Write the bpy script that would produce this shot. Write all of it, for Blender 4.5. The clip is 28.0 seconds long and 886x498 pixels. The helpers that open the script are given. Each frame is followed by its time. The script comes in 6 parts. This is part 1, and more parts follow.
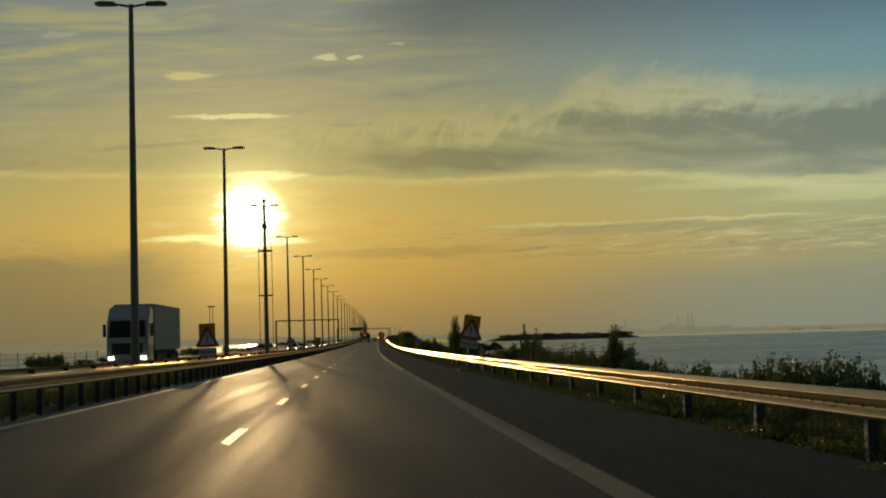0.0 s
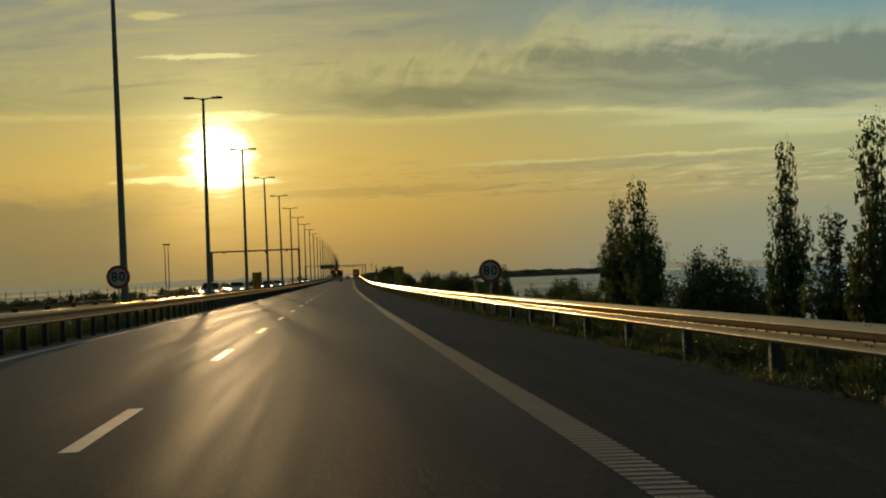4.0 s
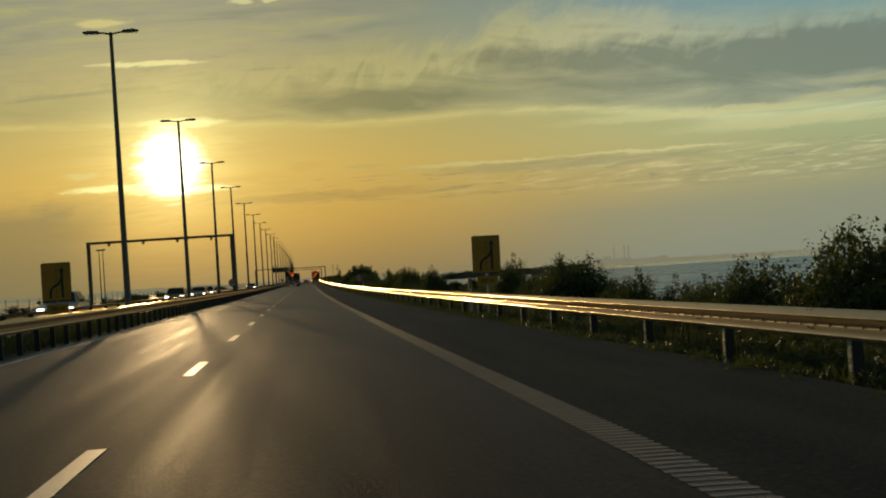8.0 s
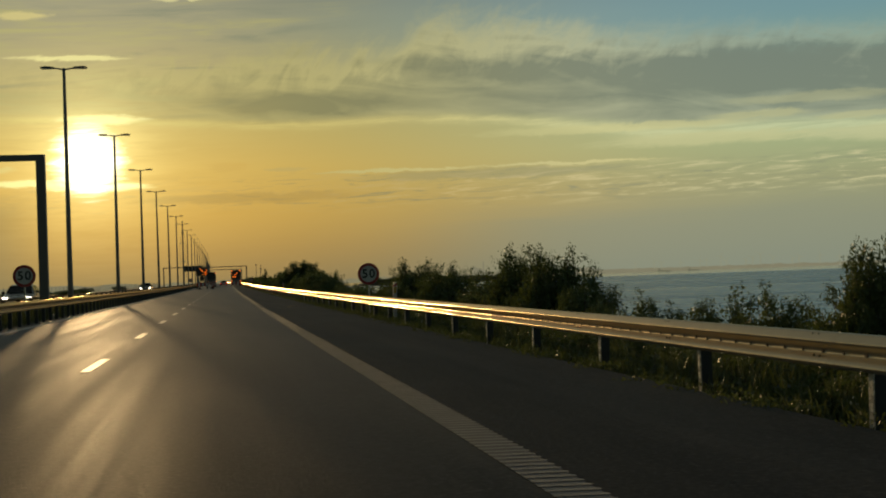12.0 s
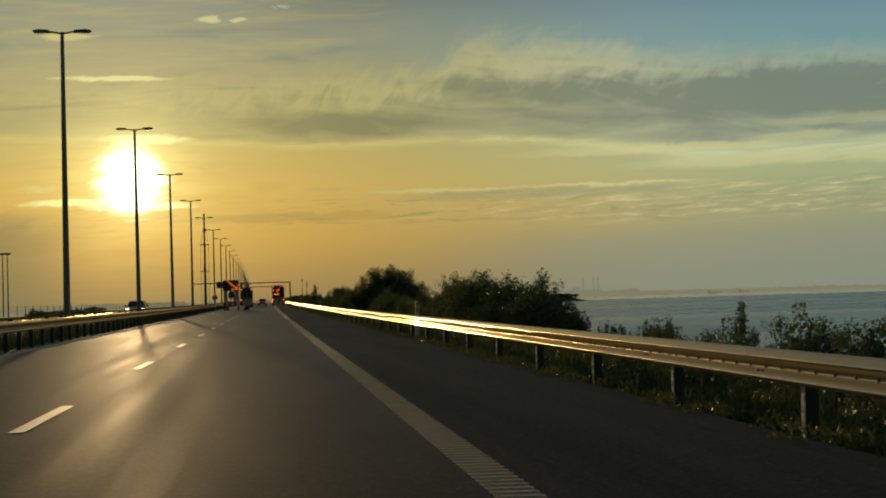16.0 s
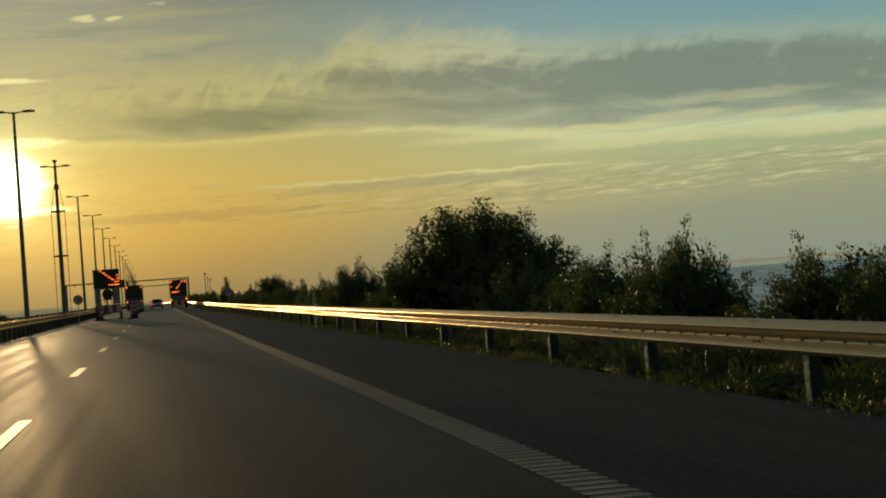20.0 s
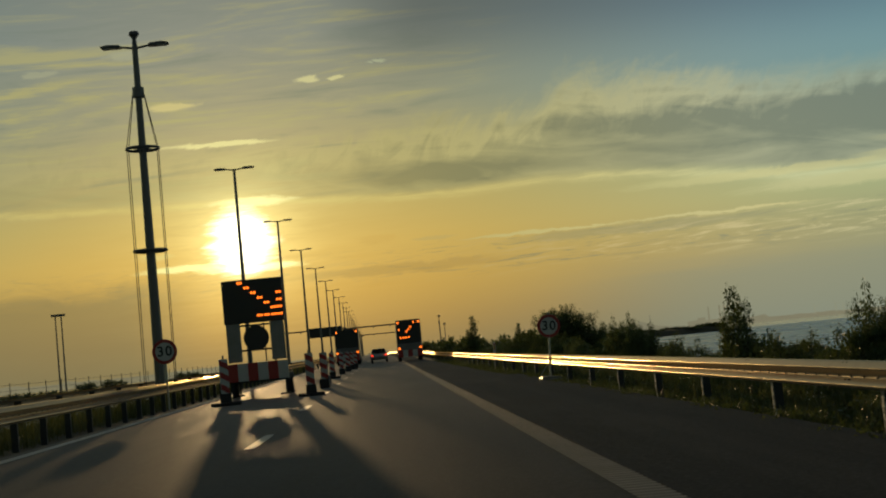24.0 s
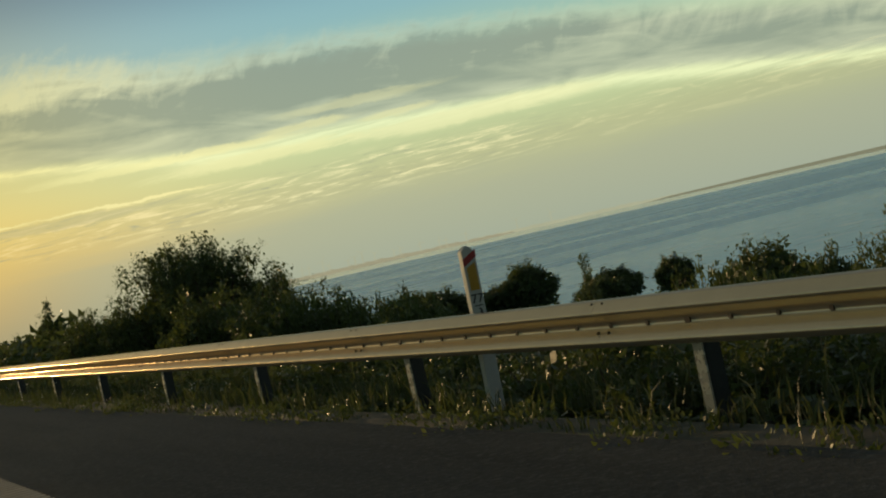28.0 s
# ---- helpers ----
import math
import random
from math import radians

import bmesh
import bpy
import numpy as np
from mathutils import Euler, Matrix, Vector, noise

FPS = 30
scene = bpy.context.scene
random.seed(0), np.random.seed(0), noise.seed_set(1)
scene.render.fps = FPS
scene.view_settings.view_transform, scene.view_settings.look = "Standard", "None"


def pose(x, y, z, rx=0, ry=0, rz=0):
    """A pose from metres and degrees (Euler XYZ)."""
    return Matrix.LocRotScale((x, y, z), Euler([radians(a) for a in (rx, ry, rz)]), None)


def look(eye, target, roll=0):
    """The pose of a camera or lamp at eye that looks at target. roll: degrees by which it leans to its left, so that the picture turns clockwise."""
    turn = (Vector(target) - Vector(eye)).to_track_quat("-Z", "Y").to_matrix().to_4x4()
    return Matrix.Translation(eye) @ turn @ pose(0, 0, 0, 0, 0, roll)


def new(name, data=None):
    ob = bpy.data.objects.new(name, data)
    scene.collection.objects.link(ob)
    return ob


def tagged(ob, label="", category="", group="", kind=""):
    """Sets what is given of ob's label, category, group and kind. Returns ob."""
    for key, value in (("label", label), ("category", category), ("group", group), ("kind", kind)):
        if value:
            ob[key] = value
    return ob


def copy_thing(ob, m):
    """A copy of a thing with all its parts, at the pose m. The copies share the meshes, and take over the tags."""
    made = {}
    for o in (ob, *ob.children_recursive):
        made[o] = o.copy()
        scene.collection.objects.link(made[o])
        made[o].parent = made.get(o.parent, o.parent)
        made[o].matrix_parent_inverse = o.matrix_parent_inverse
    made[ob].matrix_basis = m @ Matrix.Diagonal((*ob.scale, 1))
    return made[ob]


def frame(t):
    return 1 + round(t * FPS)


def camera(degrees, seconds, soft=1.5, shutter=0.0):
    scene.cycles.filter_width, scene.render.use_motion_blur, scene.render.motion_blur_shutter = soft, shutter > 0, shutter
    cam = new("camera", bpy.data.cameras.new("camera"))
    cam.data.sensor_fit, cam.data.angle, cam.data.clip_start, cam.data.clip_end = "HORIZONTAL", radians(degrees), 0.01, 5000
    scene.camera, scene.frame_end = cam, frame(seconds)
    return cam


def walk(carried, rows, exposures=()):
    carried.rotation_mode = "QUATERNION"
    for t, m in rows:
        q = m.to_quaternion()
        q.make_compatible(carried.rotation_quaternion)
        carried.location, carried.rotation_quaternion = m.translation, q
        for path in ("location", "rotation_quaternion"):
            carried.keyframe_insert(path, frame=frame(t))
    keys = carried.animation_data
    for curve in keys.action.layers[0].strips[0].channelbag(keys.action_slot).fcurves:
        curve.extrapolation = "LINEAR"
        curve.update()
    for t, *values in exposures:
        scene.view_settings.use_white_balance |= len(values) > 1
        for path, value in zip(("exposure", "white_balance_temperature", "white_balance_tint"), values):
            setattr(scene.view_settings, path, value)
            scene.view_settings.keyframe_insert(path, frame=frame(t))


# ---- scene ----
PATH = [
    (0, -277.85, -0.215, -3.124, 3.704, 1.591),
    (0.5, -266.18, -0.147, -3.327, 3.072, 2.375),
    (1, -254.6, -0.078, -3.351, 2.32, 2.809),
    (1.5, -243.27, -0.027, -3.686, 1.595, 2.936),
    (2, -232.05, 0.024, -4.23, 1.029, 2.912),
    (2.5, -220.78, 0.048, -4.895, 0.357, 2.962),
    (4.5, -176.03, 0.144, -4.196, 1.528, 2.281),
    (5, -165.08, 0.168, -4.531, 1.816, 2.941),
    (5.5, -154.31, 0.163, -4.468, 1.698, 3.792),
    (6, -143.55, 0.158, -4.826, 1.15, 4.323),
    (6.5, -132.68, 0.012, -5.378, 0.706, 4.158),
    (7, -121.8, -0.133, -5.349, 0.723, 3.572),
    (7.5, -110.99, -0.208, -5.225, 0.884, 3.425),
    (8, -100.23, -0.282, -6.191, 1.075, 3.748),
    (8.5, -89.51, -0.357, -8.651, 1.392, 4.089),
    (9, -78.9, -0.432, -10.771, 1.889, 4.18),
    (9.5, -68.45, -0.384, -11.55, 2.949, 3.682),
    (10, -58.08, -0.336, -10.528, 4.04, 2.325),
    (10.5, -47.77, -0.343, -8.583, 4.695, 0.849),
    (11, -37.44, -0.350, -7.369, 4.25, 0.162),
    (11.5, -26.98, -0.171, -8.238, 2.881, 0.899),
    (12, -16.57, 0.007, -9.607, 1.202, 2.096),
    (12.5, -6.46, 0.075, -10.953, -0.38, 2.715),
    (14.5, 32.41, 0.490, -11.1, 0.042, 1.454),
    (15, 42.18, 0.444, -10.542, 0.529, 1.064),
    (15.5, 52.09, 0.434, -9.473, 1.134, 1.271),
    (16, 61.96, 0.424, -7.944, 2.109, 1.778),
    (16.5, 71.7, 0.208, -7.041, 3.262, 2.481),
    (17, 81.29, -0.038, -7.759, 3.895, 3.713),
    (17.5, 90.68, -0.210, -9.402, 3.607, 5.531),
    (18, 99.87, -0.382, -12.786, 2.479, 7.409),
    (18.5, 108.88, -0.427, -15.184, 1.331, 8.004),
    (19, 117.73, -0.472, -16.132, 0.823, 7.639),
    (19.5, 126.53, -0.453, -15.214, 0.909, 6.445),
    (20, 135.11, -0.433, -12.476, 1.466, 4.46),
    (20.5, 143.24, -0.366, -9.039, 2.068, 2.803),
    (21, 151.22, -0.299, -5.232, 2.91, 2.076),
    (21.5, 159.35, -0.243, -1.669, 3.961, 2.367),
    (23.5, 192.18, -0.016, -2.839, 4.197, 4.889),
    (24, 200.29, 0.040, -3.131, 4.256, 5.52),
    (24.5, 208.42, 0.149, -3.896, 3.97, 5.921),
    (25, 216.33, 0.258, -4.67, 3.544, 6.832),
    (25.5, 223.64, 0.358, -6.447, 3.076, 7.999),
    (26, 230.7, 0.458, -8.974, 2.627, 8.907),
    (26.5, 237.88, 0.488, -12.766, 2.083, 9.664),
    (27, 244.67, 0.518, -17.128, 1.398, 10.222),
    (27.5, 250.64, 0.487, -21.539, 0.865, 10.907),
    (28, 256.4, 0.400, -27.448, -0.10, 12.8),
]

# ---- the road's line: s along it, X across (right positive), z up ----
FALL = -0.01735  # cross fall of the carriageway


def psi(s):
    s = min(max(s, -330.0), 640.0)
    return -0.0058558 - 3.7483e-5 * s + 6.7407e-8 * s * s


def line_x(s):
    c = min(max(s, -330.0), 640.0)
    return -(-0.0058558 * c - 3.7483e-5 * c * c / 2 + 6.7407e-8 * c ** 3 / 3) - psi(s) * (s - c)


def line_z(s):
    c = min(max(s, -330.0), 560.0)
    u = c / 329.17
    z = 0.0008194 * c + 1.09723 * (0.059621 * 15 * u * u - 0.0082976 * 30 * u ** 3)
    return z if c == s else z + 0.002 * (s - c)


def on(s, X=0.0, z=0.0):
    a = psi(s)
    return Vector((line_x(s) + X * math.cos(a), s + X * math.sin(a), line_z(s) + z + FALL * min(max(X, -9.0), 6.0)))


def stand(s, X=0.0, z=0.0, turn=0.0, size=(1, 1, 1)):
    """A pose on the road: y runs along it, x across."""
    p = on(s, X, z)
    m = pose(p.x, p.y, p.z, 0, 0, math.degrees(psi(s)) + turn)
    return m @ Matrix.Diagonal((*size, 1))


cam = camera(35.97, 28.0, 2.0)
EYE = 1.190
walk(cam, [(t, pose(*on(s, X, EYE), 90 + pitch, roll, yaw)) for t, s, X, yaw, pitch, roll in PATH],
     exposures=[(0, -0.1), (2, 0.0), (8, 0.0), (9, 0.08), (10, 0.0), (11, -0.14), (12, 0.0), (15, 0.15), (16, 0.0), (17, -0.18), (18, 0.05), (19, 0.3), (20, 0.12), (21, 0.0), (24, -0.02), (26, 0.0), (27, 0.08), (27.5, 0.15), (28, 0.66)])

# ---- world, sun ----
SUN_AZ, SUN_EL = -4.84, 5.33


def lin(r, g, b, k=1.0):
    f = lambda c: (c / 12.92 if c < 0.04045 else ((c + 0.055) / 1.055) ** 2.4)
    return (f(r / 255) * k, f(g / 255) * k, f(b / 255) * k, 1)


class Net:
    """Short hand for node trees."""

    def __init__(self, tree):
        self.t = tree
        tree.nodes.clear()

    def n(self, kind):
        return self.t.nodes.new("ShaderNode" + kind)

    def put(self, socket, v):
        if isinstance(v, bpy.types.NodeSocket):
            self.t.links.new(v, socket)
        else:
            socket.default_value = v

    def m(self, op, a, b=0.0, c=0.0, clamp=False):
        node = self.n("Math")
        node.operation, node.use_clamp = op, clamp
        for i, v in enumerate((a, b, c)):
            self.put(node.inputs[i], v)
        return node.outputs[0]

    def step(self, v, lo, hi, a=0.0, b=1.0):
        node = self.n("MapRange")
        node.interpolation_type = "SMOOTHSTEP"
        for i, x in enumerate((v, lo, hi, a, b)):
            self.put(node.inputs[i], x)
        return node.outputs[0]

    def mix(self, f, a, b, how="MIX"):
        node = self.n("Mix")
        node.data_type, node.blend_type = "RGBA", how
        self.put(node.inputs[0], f), self.put(node.inputs[6], a), self.put(node.inputs[7], b)
        return node.outputs[2]

    def ramp(self, f, stops, how="LINEAR"):
        node = self.n("ValToRGB")
        node.color_ramp.interpolation = how
        el = node.color_ramp.elements
        while len(el) < len(stops):
            el.new(0.5)
        for e, (p, c) in zip(el, stops):
            e.position, e.color = p, c if isinstance(c, tuple) else (c, c, c, 1)
        self.put(node.inputs[0], f)
        return node.outputs[0]

    def noise(self, vec, scale=1.0, detail=4.0, rough=0.5, twist=0.0):
        node = self.n("TexNoise")
        self.put(node.inputs["Vector"], vec)
        for k, v in (("Scale", scale), ("Detail", detail), ("Roughness", rough), ("Distortion", twist)):
            node.inputs[k].default_value = v
        return node.outputs[0]

    def vec(self, x, y, z=0.0):
        node = self.n("CombineXYZ")
        for i, v in enumerate((x, y, z)):
            self.put(node.inputs[i], v)
        return node.outputs[0]


def make_world():
    world = bpy.data.worlds.new("sky")
    scene.world = world
    world.use_nodes = True
    w = Net(world.node_tree)
    M = w.m
    way = w.n("TexCoord").outputs["Generated"]
    sep = w.n("SeparateXYZ")
    w.put(sep.inputs[0], way)
    x, y, z = sep.outputs
    az = M("DEGREES", M("ARCTAN2", x, y))
    el = M("DEGREES", M("ARCSINE", z))
    scaled = lambda ka, ke, off=0.0, tilt=0.0: w.vec(M("MULTIPLY", az, ka), M("ADD", M("MULTIPLY", el, ke), M("MULTIPLY", az, tilt)), off)
    broad = w.noise(scaled(0.16, 0.5, 0.0), 1, 5, 0.55, 0.6)
    fine = w.noise(scaled(0.6, 1.5, 4.0), 1, 7, 0.62, 0.9)
    tuft = w.noise(w.vec(M("MULTIPLY", M("SUBTRACT", az, M("MULTIPLY", el, 0.8)), 0.62), M("MULTIPLY", M("ADD", az, M("MULTIPLY", el, 1.2)), 0.24), 7.0), 1, 7, 0.54, 1.5)
    swirl = w.noise(scaled(0.2, 1.0, 21.0, 0.10), 1, 5, 0.5, 1.2)
    streak = w.noise(scaled(0.13, 1.1, 9.0, -0.05), 1, 6, 0.6, 0.7)
    thin = w.noise(scaled(0.3, 3.4, 12.0, -0.12), 1, 6, 0.65, 1.0)
    off = lambda v, k: M("MULTIPLY", M("SUBTRACT", v, 0.5), k)
    side = w.step(M("ABSOLUTE", M("SUBTRACT", az, SUN_AZ)), 4.0, 30.0)
    # clear sky by height, towards the sun and away from it
    h = M("DIVIDE", el, 60.0)
    near = w.ramp(h, [(0.0, lin(136, 122, 84)), (0.025, lin(150, 128, 78)), (0.05, lin(172, 142, 74)), (0.08, lin(180, 154, 82)), (0.105, lin(164, 152, 90)),
                      (0.14, lin(140, 143, 104)), (0.175, lin(116, 132, 114)), (0.23, lin(100, 124, 124)), (0.33, lin(94, 110, 108)), (0.5, lin(102, 107, 97)), (1.0, lin(84, 88, 81))])
    away = w.ramp(h, [(0.0, lin(132, 134, 110)), (0.03, lin(144, 142, 106)), (0.06, lin(152, 150, 104)), (0.085, lin(158, 164, 112)), (0.11, lin(154, 166, 120)),
                      (0.14, lin(130, 152, 124)), (0.17, lin(106, 140, 132)), (0.22, lin(90, 128, 132)), (0.33, lin(80, 106, 112)), (0.5, lin(96, 105, 101)), (1.0, lin(80, 85, 81))])
    sky = w.mix(side, near, away)
    air = w.n("TexSky")
    air.sky_type, air.sun_disc, air.air_density, air.dust_density = "NISHITA", False, 1.4, 3.0
    air.sun_elevation, air.sun_rotation = radians(SUN_EL), radians(SUN_AZ)
    sky = w.mix(0.08, sky, w.mix(1.0, air.outputs[0], (0.1, 0.1, 0.1, 1), "MULTIPLY"))
    # soft streaked veil on the sun's side
    veil = M("MULTIPLY", w.step(az, 0.0, 9.0, 1.0, 0.0), M("MULTIPLY", w.step(el, 6.2, 8.2), w.step(el, 11.5, 17.0, 1.0, 0.3)))
    sky = w.mix(M("MULTIPLY", veil, w.step(streak, 0.3, 0.5, 0.45, 0.0)), sky, lin(118, 126, 108))
    sky = w.mix(M("MULTIPLY", veil, w.step(M("ADD", streak, off(thin, 0.25)), 0.48, 0.7, 0.0, 0.8)), sky, lin(192, 176, 112))
    # the long cloud bank
    q = lambda a, e: ((a + 25) / 80, e / 20)
    span = M("DIVIDE", M("ADD", M("ADD", az, off(fine, 1.6)), 25.0), 80.0)
    top = M("MULTIPLY", w.ramp(span, [q(-20, 9.6), q(-2, 9.1), q(2.7, 9.4), q(6, 9.6), q(8, 9.9), q(9.2, 10.95), q(13.5, 10.7), q(16, 10.2), q(18, 9.8), q(21, 9.75), q(28, 9.2), q(36, 8.2), q(50, 5.6)]), 20)
    low = M("MULTIPLY", w.ramp(M("DIVIDE", M("ADD", az, 25.0), 80.0), [q(-20, 7.1), q(-3, 6.85), q(3, 6.5), q(8, 6.72), q(11.4, 6.58), q(15, 6.2), q(18.5, 5.7), q(24, 5.7), q(28, 5.5), q(36, 5.2), q(50, 3.2)]), 20)
    lift = M("ADD", M("ADD", off(fine, 1.0), off(broad, 0.5)), M("MULTIPLY", off(tuft, 2.6), w.step(az, 14.0, 18.0, 1.0, 0.4)))
    rise = M("DIVIDE", M("SUBTRACT", M("ADD", el, M("MULTIPLY", lift, w.step(el, 6.8, 9.4))), low), M("SUBTRACT", top, low))
    body = M("MULTIPLY", w.step(rise, -0.06, 0.14), w.step(rise, 0.72, 1.16, 1.0, 0.0))
    body = M("MULTIPLY", body, w.step(M("ADD", az, off(broad, 8.0)), -6.0, 5.0, 0.3, 0.93))
    crest = w.step(az, 14.0, 18.5, 0.56, 0.8)
    tone = M("ADD", w.step(M("SUBTRACT", rise, crest), -0.34, 0.4), M("ADD", M("ADD", off(swirl, 1.5), M("MULTIPLY", off(tuft, 1.3), w.step(rise, 0.3, 0.75))), off(thin, 0.3)))
    for a, e, wa, we, k in ((8.6, 9.0, 3.0, 0.42, 0.5), (13.6, 8.5, 3.6, 0.6, 0.6), (25.0, 8.4, 8.5, 0.7, 0.75), (6.0, 7.4, 6.0, 0.45, 0.4), (20.0, 7.5, 8.0, 0.5, 0.3), (33.0, 7.7, 7.0, 0.6, 0.55)):
        ex = M("DIVIDE", M("SUBTRACT", M("ADD", az, off(fine, 2.2)), a), wa)
        ey = M("DIVIDE", M("SUBTRACT", M("ADD", el, M("ADD", off(fine, 0.7), M("MULTIPLY", M("SUBTRACT", az, a), 0.015))), e), we)
        d = M("SQRT", M("ADD", M("MULTIPLY", ex, ex), M("MULTIPLY", ey, ey)))
        tone = M("SUBTRACT", tone, w.step(d, 0.1, 1.4, k, 0.0))
    tone = M("ADD", tone, w.step(rise, 0.08, 0.5, 0.5, 0.14), clamp=True)
    lit = w.mix(side, lin(200, 180, 114), lin(172, 168, 128))
    dim = w.mix(side, lin(146, 136, 92), lin(118, 121, 98))
    sky = w.mix(M("MULTIPLY", body, 0.95), sky, w.mix(tone, dim, lit))
    # bright lower rim, broadening to the right
    rim = M("DIVIDE", M("SUBTRACT", M("ADD", el, off(fine, 0.35)), low), w.step(az, 10.0, 20.0, 0.15, 0.3))
    rim = M("POWER", 2.718, M("MULTIPLY", M("MULTIPLY", rim, rim), -1.0))
    sky = w.mix(M("MULTIPLY", rim, w.step(thin, 0.3, 0.62, 0.35, 0.9)), sky, w.mix(side, lin(226, 196, 112), lin(198, 194, 136)))
    # rippled cirrus low over the water
    ripple = w.noise(scaled(0.5, 5.4, 2.0, -0.16), 1, 6, 0.6, 0.9)
    band = M("MULTIPLY", M("MULTIPLY", w.step(el, 2.7, 3.5), w.step(M("ADD", el, off(broad, 0.4)), 4.25, 4.75, 1.0, 0.0)), M("MULTIPLY", w.step(az, -3.0, 10.0, 0.35, 1.0), w.step(az, 27.0, 36.0, 1.0, 0.3)))
    sky = w.mix(M("MULTIPLY", band, w.step(ripple, 0.28, 0.47, 0.7, 0.0)), sky, lin(136, 132, 98))
    sky = w.mix(M("MULTIPLY", band, w.step(ripple, 0.5, 0.66, 0.0, 0.85)), sky, w.mix(side, lin(210, 168, 92), lin(202, 186, 128)))
    # haze banks over the land by the sun and over the water
    haze = M("MULTIPLY", w.step(M("ADD", el, M("MULTIPLY", fine, 1.1)), 3.6, 4.9, 1.0, 0.0), w.step(az, -5.5, -10.0, 0.0, 0.65))
    sky = w.mix(haze, sky, lin(134, 120, 82))
    haze = M("MULTIPLY", w.step(M("ADD", el, off(streak, 1.4)), 1.8, 3.2, 1.0, 0.0), w.step(az, 6.0, 16.0, 0.0, 0.55))
    sky = w.mix(haze, sky, lin(140, 138, 106))
    # single lit wisps and grey lenses
    for a, e, wa, we, c, k in ((-5.4, 9.4, 2.5, 0.13, lin(250, 228, 150), 0.95), (0.7, 4.85, 1.05, 0.2, lin(226, 178, 88), 0.85), (3.2, 4.75, 1.0, 0.1, lin(204, 172, 100), 0.6), (-8.5, 4.92, 0.8, 0.15, lin(240, 206, 120), 0.8),
                               (-7.2, 11.05, 1.1, 0.17, lin(230, 204, 130), 0.8), (-1.5, 11.75, 0.62, 0.17, lin(230, 212, 146), 0.85), (-0.2, 11.8, 0.28, 0.1, lin(230, 212, 146), 0.85), (1.5, 12.3, 0.45, 0.09, lin(200, 196, 150), 0.7),
                               (-12.5, 12.6, 0.7, 0.16, lin(196, 186, 140), 0.4), (-9.0, 13.2, 0.9, 0.2, lin(196, 186, 140), 0.4), (23.0, 6.2, 2.3, 0.2, lin(194, 182, 120), 0.55), (26.8, 5.95, 1.8, 0.16, lin(194, 182, 120), 0.5),
                               (12.0, 4.3, 6.5, 0.26, lin(146, 138, 98), 0.4), (8.0, 4.56, 3.6, 0.08, lin(212, 190, 118), 0.85), (15.0, 4.6, 4.4, 0.07, lin(208, 188, 120), 0.85), (21.0, 5.35, 5.0, 0.34, lin(204, 190, 126), 0.6), (30.0, 5.2, 6.5, 0.42, lin(202, 190, 130), 0.6), (25.0, 6.75, 4.0, 0.24, lin(182, 172, 118), 0.45), (17.0, 5.95, 6.0, 0.22, lin(206, 190, 122), 0.6),
                               (-4.3, 6.9, 2.0, 0.22, lin(255, 238, 160, 1.3), 0.65), (-7.0, 4.35, 2.0, 0.15, lin(255, 236, 150, 1.2), 0.9), (-4.6, 4.2, 2.4, 0.24, lin(255, 240, 160, 1.5), 0.9), (2.0, 3.6, 5.0, 0.25, lin(188, 148, 78), 0.5)):
        ex = M("DIVIDE", M("SUBTRACT", M("ADD", az, off(fine, 1.6)), a), wa)
        ey = M("DIVIDE", M("SUBTRACT", M("ADD", el, off(fine, 0.42)), e), we)
        d = M("SQRT", M("ADD", M("MULTIPLY", ex, ex), M("MULTIPLY", ey, ey)))
        sky = w.mix(w.step(M("ADD", d, off(thin, 0.9)), 0.5, 1.15, k, 0.0), sky, c)
    # the sun's disc and aureole
    sv = Vector((math.sin(radians(SUN_AZ)) * math.cos(radians(SUN_EL)), math.cos(radians(SUN_AZ)) * math.cos(radians(SUN_EL)), math.sin(radians(SUN_EL))))
    dot = w.n("VectorMath")
    dot.operation = "DOT_PRODUCT"
    w.put(dot.inputs[0], way)
    dot.inputs[1].default_value = sv
    ang = M("DEGREES", M("ARCCOSINE", M("MINIMUM", dot.outputs["Value"], 1.0)))
    glow = M("ADD", M("MULTIPLY", M("POWER", 2.718, M("MULTIPLY", ang, -0.22)), 0.09), M("MULTIPLY", M("POWER", 2.718, M("MULTIPLY", ang, -0.78)), 1.6))
    glow = M("MULTIPLY", glow, w.step(M("ADD", thin, streak), 0.7, 1.2, 0.75, 1.15))
    sky = w.mix(1.0, sky, w.mix(1.0, w.vec(glow, glow, glow), (1.0, 0.78, 0.28, 1), "MULTIPLY"), "ADD")
    disc_v = M("MULTIPLY", w.step(M("ADD", ang, M("ADD", off(thin, 1.7), off(streak, 1.2))), 0.4, 1.7, 1.0, 0.0), 2.8)
    sky = w.mix(1.0, sky, w.mix(1.0, w.vec(disc_v, disc_v, disc_v), (1.0, 0.93, 0.7, 1), "MULTIPLY"), "ADD")
    # the sky behind the viewer is dimmer
    sky = w.mix(w.step(M("ABSOLUTE", az), 55.0, 120.0, 0.0, 0.38), sky, (0.0, 0.0, 0.0, 1))
    dusk = M("MULTIPLY", w.step(el, 10.5, 14.5, 0.0, 0.5), w.step(az, -2.0, 4.0))
    sky = w.mix(dusk, sky, (0.06, 0.06, 0.055, 1))
    sky = w.mix(1.0, sky, w.mix(w.step(az, 3.0, 18.0), (0.885, 0.985, 1.06, 1), (1.06, 1.20, 1.49, 1)), "MULTIPLY")
    bg = w.n("Background")
